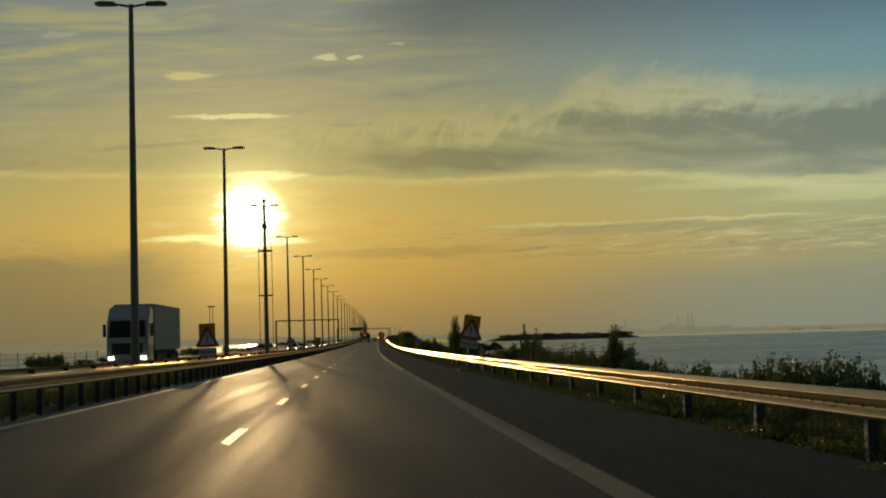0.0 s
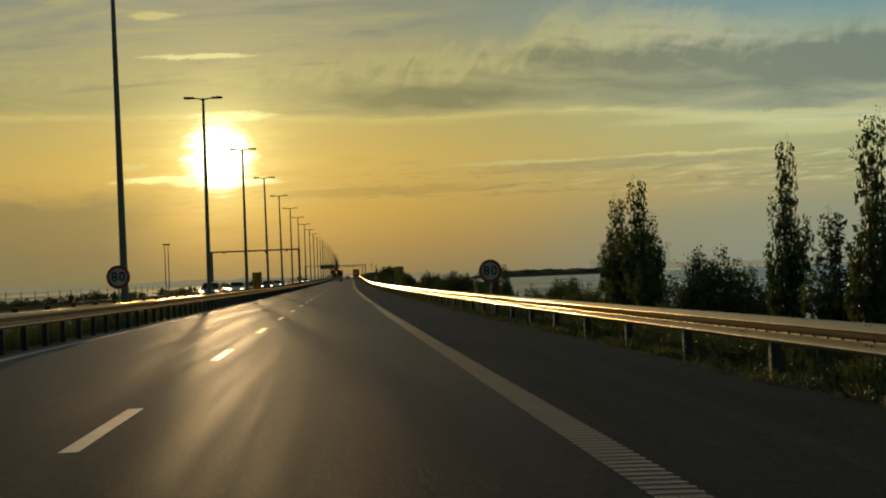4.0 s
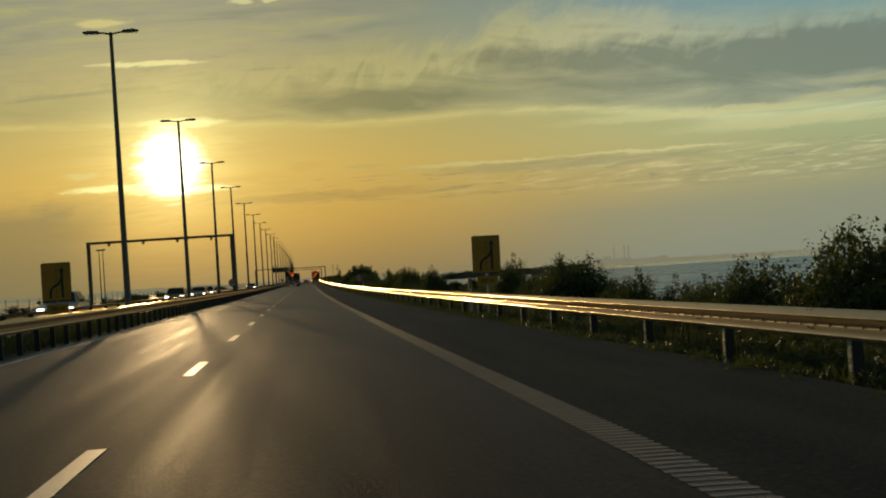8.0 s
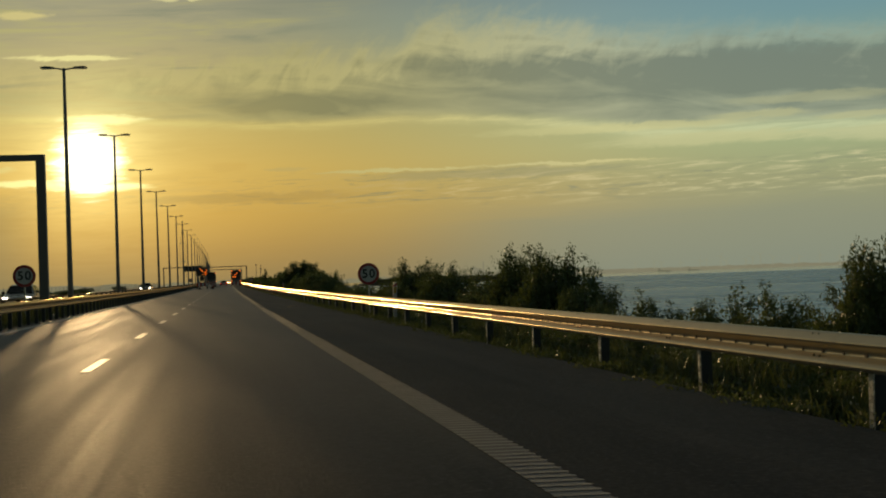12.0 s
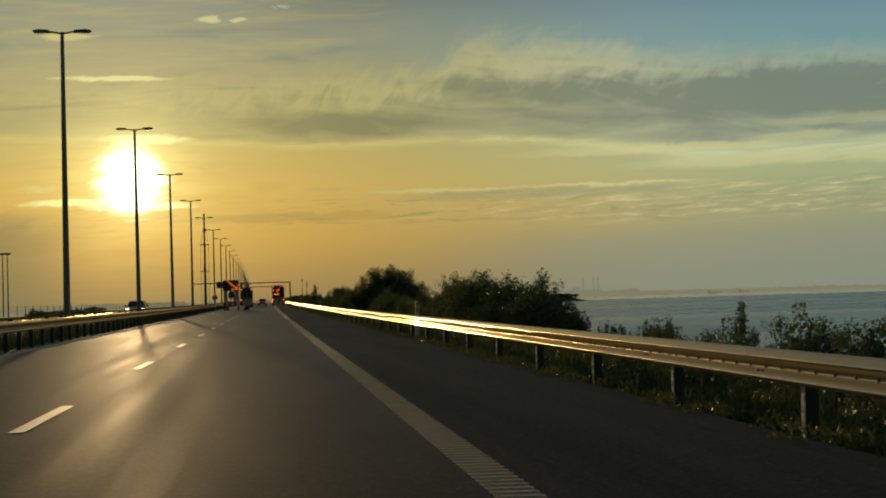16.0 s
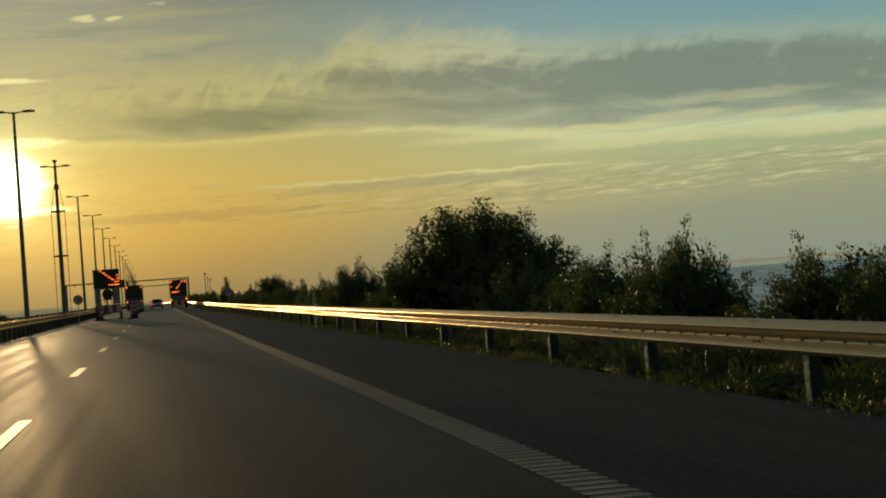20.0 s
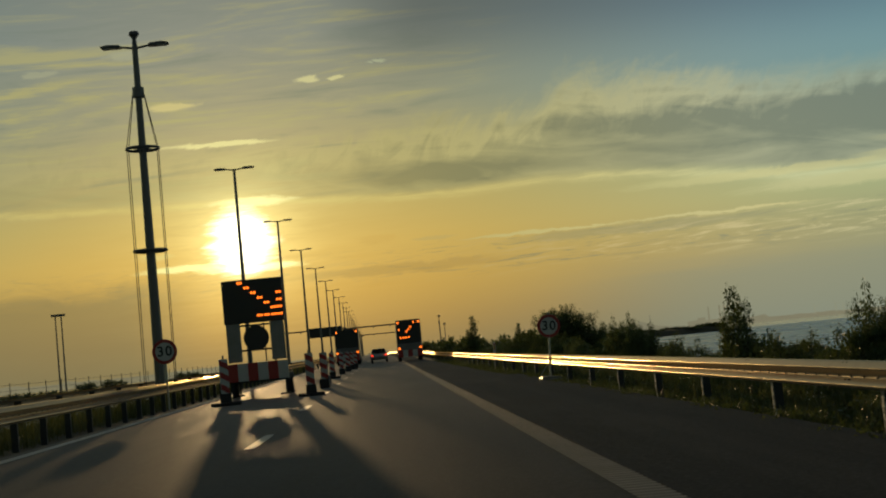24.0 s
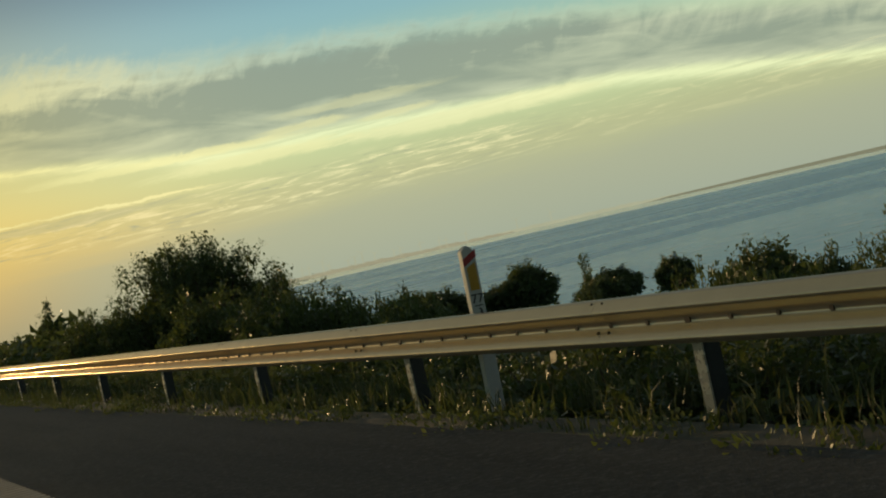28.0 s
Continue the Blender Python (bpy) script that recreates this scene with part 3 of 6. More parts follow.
def far_shape(name, pts, material, label, dist=4650.0, deep=60.0, category="distance", kind="structure", parent=None):
    """A far silhouette: bearings in degrees and heights above the eye in degrees."""
    bm = bmesh.new()
    front = [bm.verts.new(far(a, dist, math.tan(radians(e)) * dist + 1.0)) for a, e in pts]
    back = [bm.verts.new(far(a, dist + deep, math.tan(radians(e)) * dist + 1.0)) for a, e in pts]
    bm.faces.new(front)
    n = len(pts)
    for i in range(n):
        bm.faces.new((front[i], back[i], back[(i + 1) % n], front[(i + 1) % n]))
    bmesh.ops.recalc_face_normals(bm, faces=bm.faces)
    if parent:
        return part(name, bm, material, parent)
    ob = new(name, mesh_of(name, bm, material))
    return tagged(ob, label, category, kind=kind)


def ridge(a0, a1, e, seed, n=60, wob=0.05):
    random.seed(seed)
    top = [(a0 + (a1 - a0) * i / n, e * min(1.0, 4 * i / n, 4 * (n - i) / n) + random.uniform(-wob, wob) * e * 2) for i in range(n + 1)]
    return [(a0, -0.3)] + top + [(a1, -0.3)]


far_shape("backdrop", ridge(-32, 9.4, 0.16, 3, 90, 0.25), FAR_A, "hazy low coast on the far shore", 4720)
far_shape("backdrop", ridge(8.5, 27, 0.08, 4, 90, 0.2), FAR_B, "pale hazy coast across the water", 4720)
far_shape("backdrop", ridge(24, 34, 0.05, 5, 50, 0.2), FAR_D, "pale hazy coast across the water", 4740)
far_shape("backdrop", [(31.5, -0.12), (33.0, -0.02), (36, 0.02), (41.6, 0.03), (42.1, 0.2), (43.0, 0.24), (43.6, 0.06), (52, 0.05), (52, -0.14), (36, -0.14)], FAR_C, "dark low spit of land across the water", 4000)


def far_plant():
    t = thing("power_plant", Matrix.Identity(4), "hazy distant power plant with sloping roof and tall chimneys", "power plant")
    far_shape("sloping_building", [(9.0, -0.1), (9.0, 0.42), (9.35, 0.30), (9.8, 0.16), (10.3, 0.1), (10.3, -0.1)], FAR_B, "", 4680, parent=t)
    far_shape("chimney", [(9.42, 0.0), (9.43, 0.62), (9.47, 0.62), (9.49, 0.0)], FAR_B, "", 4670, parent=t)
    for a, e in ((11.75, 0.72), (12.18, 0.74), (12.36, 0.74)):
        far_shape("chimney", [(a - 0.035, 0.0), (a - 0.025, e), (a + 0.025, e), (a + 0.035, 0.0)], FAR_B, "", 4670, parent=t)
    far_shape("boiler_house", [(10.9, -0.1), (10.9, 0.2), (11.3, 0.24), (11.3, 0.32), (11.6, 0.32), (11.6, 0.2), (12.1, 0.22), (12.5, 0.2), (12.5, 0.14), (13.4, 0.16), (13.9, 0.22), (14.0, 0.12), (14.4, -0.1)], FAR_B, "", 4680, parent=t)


far_plant()


def far_turbine(az, e):
    t = thing("wind_turbine", Matrix.Identity(4), "tiny hazy offshore wind turbine", "wind turbine", "offshore wind farm")
    d = 4690.0
    h = math.tan(radians(e)) * d
    bm = bmesh.new()
    p = far(az, d, 0)
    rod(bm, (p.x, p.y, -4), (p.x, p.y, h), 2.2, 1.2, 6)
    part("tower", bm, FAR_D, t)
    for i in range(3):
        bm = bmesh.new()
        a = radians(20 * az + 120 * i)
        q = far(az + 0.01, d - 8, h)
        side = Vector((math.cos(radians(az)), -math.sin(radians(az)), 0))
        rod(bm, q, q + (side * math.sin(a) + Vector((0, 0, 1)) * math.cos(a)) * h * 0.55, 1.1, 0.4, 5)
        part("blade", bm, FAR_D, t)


for i in range(16):
    far_turbine(15.8 + i * 0.62 + 0.2 * math.sin(i * 2.1), 0.34 + 0.05 * math.sin(i * 1.7))
far_turbine(19.3, 0.5), far_turbine(20.9, 0.5), far_turbine(27.2, 0.42), far_turbine(28.6, 0.42)


def far_ship(az, d, size):
    t = thing("cargo_ship", Matrix.Translation(far(az, d, SEA)) @ pose(0, 0, 0, 0, 0, -az) @ Matrix.Scale(size, 4), "small dark cargo ship far out on the sea", "ship")
    bm = bmesh.new()
    plate(bm, [(-20, 0), (18, 0), (22, 4.5), (-21, 4.5)], -4, 4)
    part("hull", bm, FAR_C, t)
    bm = bmesh.new()
    box(bm, -18, -12, -3, 3, 4.5, 11, 0.3)
    part("bridge", bm, FAR_C, t)


far_ship(18.2, 4000, 0.8), far_ship(17.0, 3900, 0.9)

# spit of land with bushes on the sea side
bm = bmesh.new()
ring = []
for i in range(60):
    a = 2 * math.pi * i / 60
    r = 1 + 0.12 * noise.noise((math.cos(a) * 2, math.sin(a) * 2, 7.0))
    ring.append((math.cos(a) * r, math.sin(a) * r))
for k, (sc, z) in enumerate(((1.0, -6.0), (0.94, -4.2), (0.8, -0.6), (0.4, 1.2))):
    layer = [bm.verts.new((x * 105 * sc, y * 60 * sc, z + 0.8 * noise.noise((x * 9, y * 30, k)))) for x, y in ring]
    if k:
        for i in range(60):
            bm.faces.new((low_ring[i], low_ring[(i + 1) % 60], layer[(i + 1) % 60], layer[i]))
    low_ring = layer
bm.faces.new(low_ring)
ob = tagged(new("ground", mesh_of("spit", bm, SOIL)), "low scrub-covered spit of land in the sea", "land", kind="structure")
ob.matrix_basis = Matrix.Translation(Vector((on(1490, 245).x, on(1490, 245).y, 0)))

# ---- road ----
road = ribbon("road", -420, 1500, 6.0, [-6.05, -4.0, -2.0, -0.2, 1.92], ASPHALT, label="worn dark asphalt motorway lanes")
ribbon("hard_shoulder", -420, 1500, 6.0, [1.92, 3.0, 4.0, 4.42], SHOULDER, road, "dark asphalt hard shoulder")
ribbon("shoulder_edge", -420, 250, 5.0, [4.42, 4.86], SHOULDER, road, "dark asphalt strip under the guard rail")
opposite = ribbon("road", -420, 1500, 6.0, [-18.8, -15.5, -12.0, -9.0], ASPHALT, label="asphalt lanes of the opposite carriageway")
ribbon("edge_line", -420, 1500, 6.0, [-5.80, -5.60], PAINT, road, "worn white edge line", zf=lambda s, X: 0.005)
ribbon("edge_line", -420, 1500, 6.0, [-9.7, -9.5], PAINT, opposite, "worn white edge line", zf=lambda s, X: 0.005)
ribbon("edge_line", -420, 1500, 6.0, [-17.3, -17.1], PAINT, opposite, "worn white edge line", zf=lambda s, X: 0.005)
# the near edge line is made of raised cross bars
bm = bmesh.new()
box(bm, -0.16, 0.16, -0.030, 0.030, 0.0, 0.008, 0.003)
bar = mesh_of("edge_bar", bm, EDGE_PAINT)
bm = bmesh.new()
for i in range(6500):
    s = -300 + i * 0.18
    if -264 <= s < -210:
        share("edge_bar", bar, road, stand(s, 1.92, 0.001))
        continue
    q = [bm.verts.new(on(s + ds, 1.92 + dx, 0.008)) for dx, ds in ((-0.16, -0.030), (0.16, -0.030), (0.16, 0.030), (-0.16, 0.030))]
    bm.faces.new(q)
tagged(part("edge_bars", bm, EDGE_PAINT, road, "worn white ribbed edge line"), kind="stuff")
ribbon("edge_line", -420, 1500, 6.0, [1.77, 2.07], mat("worn_line_base", (0.10, 0.098, 0.092), 0.6, 0, 0.4, 1.5, 0.4, 90), road, "worn paint under the ribbed edge line", zf=lambda s, X: 0.004)
bm = bmesh.new()
box(bm, -0.075, 0.075, -1.7, 1.7, 0.0, 0.006, 0.002)
dash = mesh_of("lane_dash", bm, PAINT)
for i in range(-14, 70):
    share("lane_dash", dash, road, stand(-259.2 + 12.0 * i, -1.89, 0.001))
for i in range(-10, 40):
    share("lane_dash", dash, opposite, stand(-259.2 + 12.0 * i, -13.4, 0.001))
# drain covers in the hard shoulder
for s, X in ((52.2, 3.5), (125.3, 3.68)):
    t = thing("drain_cover", stand(s, X, 0.004), "round iron drain cover set in the hard shoulder", "drain cover", "drain covers")
    bm = bmesh.new()
    bmesh.ops.create_cone(bm, cap_ends=True, segments=32, radius1=0.30, radius2=0.29, depth=0.012)
    part("lid", bm, IRON, t)
    bm = bmesh.new()
    for k in range(32):
        a, b = 2 * math.pi * k / 32, 2 * math.pi * (k + 1) / 32
        q = [bm.verts.new((r * math.cos(c), r * math.sin(c), 0.006)) for r, c in ((0.315, a), (0.35, a), (0.35, b), (0.315, b))]
        bm.faces.new(q)
    part("rim", bm, POST_STEEL, t)


# ---- guard rails ----
def w_beam(side):
    """The two-wave section; side -1 bulges to smaller X."""
    pts = [(0.0, 0.757), (0.030, 0.752), (0.084, 0.684), (0.081, 0.668), (0.012, 0.602), (0.008, 0.576), (0.081, 0.504), (0.084, 0.488), (0.056, 0.456)]
    for cut in (0.13, 0.25):
        soft = [pts[0]]
        for (ax, az), (bx, bz) in zip(pts, pts[1:]):
            soft += [(ax + cut * (bx - ax), az + cut * (bz - az)), (bx + cut * (ax - bx), bz + cut * (az - bz))]
        pts = soft + [pts[-1]]
    return [(side * x, z) for x, z in pts]


GAP = 4.025


def beam_mesh(side):
    bm = bmesh.new()
    prof = w_beam(side)
    back = [(x - side * 0.004, z) for x, z in prof[::3] + prof[-1:]]
    loop = prof + back[::-1]
    rows = [[bm.verts.new((x, y, z)) for x, z in loop] for y in (-GAP / 2, GAP / 2 - 0.002)]
    k = len(loop)
    for j in range(k):
        bm.faces.new((rows[0][j], rows[0][(j + 1) % k], rows[1][(j + 1) % k], rows[1][j]))
    for r in rows:
        bm.faces.new(r)
    bmesh.ops.recalc_face_normals(bm, faces=bm.faces)
    for e in bm.edges:
        e.smooth = e.calc_face_angle(0.0) < 0.8
    return mesh_of("beam", bm, STEEL, True)


def bolts_mesh(side):
    """Bolt heads in the valley from one post to the next, and those of the lap joint."""
    bm = bmesh.new()
    for i in range(10):
        y = i * GAP / 10
        r = 0.021 if i else 0.034
        rod(bm, (side * 0.004, y, 0.588), (side * 0.017, y, 0.588), r, r * 0.88, 6)
    for y in (0.80, 0.92):
        for z, o in ((0.730, 0.036), (0.546, 0.036)):
            rod(bm, (side * o, y, z), (side * (o + 0.012), y, z), 0.014, 0.012, 5)
    return mesh_of("bolts", bm, BOLT)


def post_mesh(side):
    """A bent channel of zinc-coated sheet, its shade put into a near-black colour."""
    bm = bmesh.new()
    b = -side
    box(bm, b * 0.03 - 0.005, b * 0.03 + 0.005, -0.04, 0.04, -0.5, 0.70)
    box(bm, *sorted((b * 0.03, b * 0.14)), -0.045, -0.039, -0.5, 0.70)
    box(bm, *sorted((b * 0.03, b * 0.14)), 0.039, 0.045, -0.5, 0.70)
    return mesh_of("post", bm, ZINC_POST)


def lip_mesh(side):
    """The flange of a post that faces the road, its sun glint painted as pale zinc."""
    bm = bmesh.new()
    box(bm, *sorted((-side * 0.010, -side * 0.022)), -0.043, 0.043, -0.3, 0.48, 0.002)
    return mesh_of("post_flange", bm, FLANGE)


def spacer_mesh(side):
    bm = bmesh.new()
    b = -side
    box(bm, *sorted((side * 0.004, b * 0.028)), -0.045, 0.045, 0.49, 0.71, 0.004)
    return mesh_of("spacer", bm, POST_STEEL)


def guard_rail(X, side, s0, s1, s_end, label, dense=False, spots=(), low=0.0, tall=1.0):
    t = thing("guard_rail", Matrix.Identity(4), label, "guard rail", kind="structure")
    beam, bolts, post, spacer, lip = beam_mesh(side), bolts_mesh(side), post_mesh(side), spacer_mesh(side), lip_mesh(side)
    seat = pose(0, 0, low) @ Matrix.Diagonal((1, 1, tall, 1))
    n = int((s1 - s0) / GAP)
    if dense:
        for i in range(n):
            share("post", post, t, stand(s0 + i * GAP, X))
    for i in range(n):
        m = stand(s0 + (i + 0.5) * GAP, X)
        a, b = on(s0 + i * GAP, X), on(s0 + (i + 1) * GAP, X)
        tilt = m @ pose(0, 0, 0, math.degrees(math.asin((b.z - a.z) / GAP)), 0, 0)
        tilt = tilt @ seat
        share("beam", beam, t, tilt)
    for s in spots or [s0 + (i + 0.5) * GAP for i in range(n)]:
        if X > -8:
            rise = math.degrees(math.asin((on(s + GAP, X).z - on(s, X).z) / GAP))
            share("bolts", bolts, t, stand(s, X) @ pose(0, 0, 0, rise, 0, 0) @ seat)
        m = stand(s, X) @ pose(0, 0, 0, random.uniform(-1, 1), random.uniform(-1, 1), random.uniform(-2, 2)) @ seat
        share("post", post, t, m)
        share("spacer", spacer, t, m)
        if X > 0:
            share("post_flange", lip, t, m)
    bm = bmesh.new()
    sweep(bm, s0 + n * GAP, s_end, 7.5, [(X + x, z * tall + low) for x, z in w_beam(side)])
    part("beam", bm, STEEL, t)
    for i in range(60):
        s = s0 + n * GAP + (i + 0.5) * 2 * GAP
        if s < s_end:
            share("post", post, t, stand(s, X) @ seat)
    return t


random.seed(11)
# posts stand about 4 m apart, a little uneven from stretch to stretch
fixed = [-299.97, -215.55, -127.67, -123.65, -87.23, -83.18, -6.4, 1.51, 5.58, 73.46, 81.22, 110.2, 114.32, 146.16, 154.2, 165.83, 170.03, 214.13, 222.12, 225.94, 254.74, 266.78, 298.9]
posts = [a + (b - a) * k / round((b - a) / 4.0) for a, b in zip(fixed, fixed[1:]) for k in range(round((b - a) / 4.0))]
guard_rail(5.1, -1, -303.8, 300.0, 1400, "galvanised steel guard rail along the hard shoulder", False, [s + 0.07 for s in posts], -0.062, 1.0)
guard_rail(-6.36, 1, -300.8, 300.0, 1400, "galvanised steel guard rail along the median", True)
guard_rail(-8.55, -1, -300.8, 300.0, 1400, "galvanised steel guard rail on the far side of the median")


# ---- street lamps ----
HL = 12.45


def lamp_post(m, mast=False, group="lamps along the median"):
    t = thing("street_lamp", m, "tall tapered grey steel double-arm street lamp" if not mast else "tall lamp mast with camera head, rings and hoist cables", "street lamp", group)
    bm = bmesh.new()
    n = 8
    rod(bm, (0, 0, -0.2), (0, 0, HL), 0.15 if not mast else 0.2, 0.075 if not mast else 0.1, n)
    part("pole", bm, POLE, t, smooth=False)
    bm = bmesh.new()
    box(bm, -0.22, 0.22, -0.22, 0.22, -0.1, 0.55, 0.05)
    part("base", bm, POLE, t)
    for sx in (-1, 1):
        bm = bmesh.new()
        rod(bm, (0, 0, HL - 0.07), (sx * 0.55, 0, HL + 0.02), 0.045, 0.035, 8)
        part("arm", bm, POLE, t)
        bm = bmesh.new()
        plate(bm, [(sx * 0.45, HL - 0.02), (sx * 0.52, HL + 0.07), (sx * 0.95, HL + 0.1), (sx * 1.18, HL + 0.05), (sx * 1.16, HL + 0.0), (sx * 0.5, HL - 0.03)], -0.15, 0.15)
        bmesh.ops.bevel(bm, geom=list(bm.edges), offset=0.012, segments=1, affect="EDGES")
        head = part("lamp_head", bm, LAMPHEAD, t)
        bm = bmesh.new()
        box(bm, *sorted((sx * 0.6, sx * 1.1)), -0.11, 0.11, HL - 0.038, HL - 0.012)
        part("lens", bm, LENS, head)
    if mast:
        bm = bmesh.new()
        rod(bm, (0, 0, HL), (0, 0, HL + 0.3), 0.09, 0.07, 10)
        rod(bm, (0, 0, HL + 0.3), (0, 0, HL + 0.42), 0.1, 0.17, 12)
        rod(bm, (0, 0, HL + 0.42), (0, 0, HL + 0.52), 0.19, 0.15, 12)
        part("camera_head", bm, LAMPHEAD, t)
        bm = bmesh.new()
        rod(bm, (0, 0, 10.65), (0, 0, 11.0), 0.2, 0.2, 12)
        part("collar", bm, POLE, t)
        for z in (8.85, 5.3):
            bm = bmesh.new()
            for k in range(24):
                a, b = 2 * math.pi * k / 24, 2 * math.pi * (k + 1) / 24
                rod(bm, (0.55 * math.cos(a), 0.55 * math.sin(a), z), (0.55 * math.cos(b), 0.55 * math.sin(b), z), 0.05, 0.05, 6)
            for k in range(4):
                a = math.pi / 4 + math.pi / 2 * k
                rod(bm, (0.1 * math.cos(a), 0.1 * math.sin(a), z), (0.55 * math.cos(a), 0.55 * math.sin(a), z), 0.035, 0.035, 6)
            part("ring", bm, LAMPHEAD, t)
        for a in (-0.35, 0.35, math.pi - 0.35, math.pi + 0.35):
            bm = bmesh.new()
            c, d = math.cos(a) * 0.55, math.sin(a) * 0.55
            rod(bm, (c * 0.35, d * 0.35, 10.8), (c, d, 8.85), 0.014, 0.014, 5)
            rod(bm, (c, d, 8.85), (c, d, 0.6), 0.014, 0.014, 5)
            part("cable", bm, BOLT, t)
    return t


random.seed(5)
first = None
for k in range(-2, 42):
    s = -232.85 + 32.0175 * k
    m = stand(s, -7.59 if k else -7.42, -0.05 if k else 0.12) @ pose(0, 0, 0, random.uniform(-0.25, 0.25), random.uniform(-0.25, 0.25), random.uniform(-2, 2))
    if k in (2, 15):
        lamp_post(m, True)
    elif first is None:
        first = lamp_post(m)
    else:
        copy_thing(first, m)


# ---- signs ----
def sign_post(t, h, r=0.03, x=0.0):
    bm = bmesh.new()
    rod(bm, (x, 0.03, 0.0), (x, 0.03, h), r, r, 10)
    rod(bm, (x, 0.03, h), (x, 0.03, h + 0.02), r * 0.95, r * 0.5, 10)
    part("post", bm, TUBE, t, "galvanised tube post")


def sign_foot(t, n=1, dark=False):
    """Recycled-rubber feet with a steel brace."""
    for k in range(n):
        bm = bmesh.new()
        y = -0.25 + 0.5 * k if n > 1 else 0.0
        plate(bm, [(-0.33, 0.0), (0.33, 0.0), (0.28, 0.09), (0.1, 0.11), (-0.1, 0.11), (-0.28, 0.09)], y - 0.16, y + 0.16)
        bmesh.ops.bevel(bm, geom=list(bm.edges), offset=0.012, segments=1, affect="EDGES")
        part("foot", bm, RUBBER if dark else SIGN_BACK, t, "black rubber foot" if dark else "pale weathered block foot")
    bm = bmesh.new()
    rod(bm, (-0.3, 0.03, 0.12), (0.0, 0.03, 0.55), 0.012, 0.012, 6)
    part("brace", bm, TUBE, t)


def clamp(t, z):
    bm = bmesh.new()
    box(bm, -0.06, 0.06, 0.0, 0.07, z - 0.02, z + 0.02, 0.006)
    part("clamp", bm, POST_STEEL, t)


def speed_sign(m, number, dia, zc, feet=False, lamp=False, group="speed limit signs"):
    t = thing("speed_limit_sign", m, "round white %s speed limit sign with red rim" % number, "road sign", group)
    r = dia / 2
    bm = bmesh.new()
    disc(bm, (0, zc), r, -0.006, 0.006)
    board = part("disc", bm, SIGN_BACK, t, "grey sheet metal disc")
    bm = bmesh.new()
    n = 48
    ring = [[bm.verts.new((q * math.cos(2 * math.pi * i / n), -0.0095, zc + q * math.sin(2 * math.pi * i / n))) for i in range(n)] for q in (r * 0.985, r * 0.74)]
    for i in range(n):
        bm.faces.new((ring[0][i], ring[0][(i + 1) % n], ring[1][(i + 1) % n], ring[1][i]))
    part("rim", bm, SIGN_RED, board, "dark red ring")
    bm = bmesh.new()
    disc(bm, (0, zc), r * 0.745, -0.0085, -0.006)
    part("face", bm, SIGN_WHITE, board, "white face")
    for k, digit in enumerate(number):
        words(digit, dia * 0.56, SIGN_BLACK, board, "numeral", (k - 0.5) * dia * 0.325, -0.0115, zc, dia * 0.012)
    sign_post(t, zc + r * 0.6)
    clamp(t, zc + r * 0.5), clamp(t, zc - r * 0.5)
    if feet:
        sign_foot(t, 2)
    if lamp:
        bm = bmesh.new()
        rod(bm, (0, 0, zc + r - 0.01), (0, 0, zc + r + 0.05), 0.03, 0.035, 10)
        part("warning_lamp", bm, SIGN_BACK, t)
    return t


def control_sign(m):
    t = thing("warning_sign", m, "yellow board with red warning triangle and Kontrol plate", "road sign", "control warning signs")
    bm = bmesh.new()
    plate(bm, soft_rect(-0.385, 0.385, 1.55, 2.66, 0.04), 0.0, 0.008)
    part("board", bm, SIGN_YELLOW, t, "dull yellow backing board")

    def tri(k, z0):
        pts, c = [], (0.0, 1.56 + 0.33)
        for a0 in (90, 210, 330):
            cx, cz = c[0] + (0.62 - 0.07) * k * math.cos(radians(a0)), c[1] + (0.62 - 0.07) * k * math.sin(radians(a0))
            for da in (-60, -20, 20, 60):
                pts.append((cx + 0.07 * k * math.cos(radians(a0 + da)), cz + 0.07 * k * math.sin(radians(a0 + da))))
        return pts
    bm = bmesh.new()
    plate(bm, tri(1.0, 0), -0.012, -0.004)
    sgn = part("triangle", bm, SIGN_RED, t, "dark red warning triangle")
    bm = bmesh.new()
    plate(bm, tri(0.64, 0), -0.015, -0.0125)
    part("face", bm, SIGN_WHITE, sgn, "white triangular face")
    bm = bmesh.new()
    plate(bm, [(-0.018, 1.83), (0.018, 1.83), (0.034, 2.08), (0.0, 2.12), (-0.034, 2.08)], -0.018, -0.0155)
    disc(bm, (0.0, 1.77), 0.034, -0.018, -0.0155, 16)
    part("exclamation_mark", bm, SIGN_BLACK, sgn)
    bm = bmesh.new()
    plate(bm, soft_rect(-0.425, 0.425, 1.12, 1.50, 0.03), -0.004, 0.004)
    sub = part("plate", bm, SIGN_BLACK, t, "white plate with black edge")
    bm = bmesh.new()
    plate(bm, soft_rect(-0.41, 0.41, 1.135, 1.485, 0.025), -0.007, -0.0045)
    part("face", bm, SIGN_WHITE, sub)
    words("Kontrol", 0.235, SIGN_BLACK, sub, "lettering", 0, -0.009, 1.32, 0.004)
    sign_post(t, 2.4, 0.035)
    clamp(t, 1.3), clamp(t, 1.9), clamp(t, 2.3)
    sign_foot(t, 1, True)
    return t


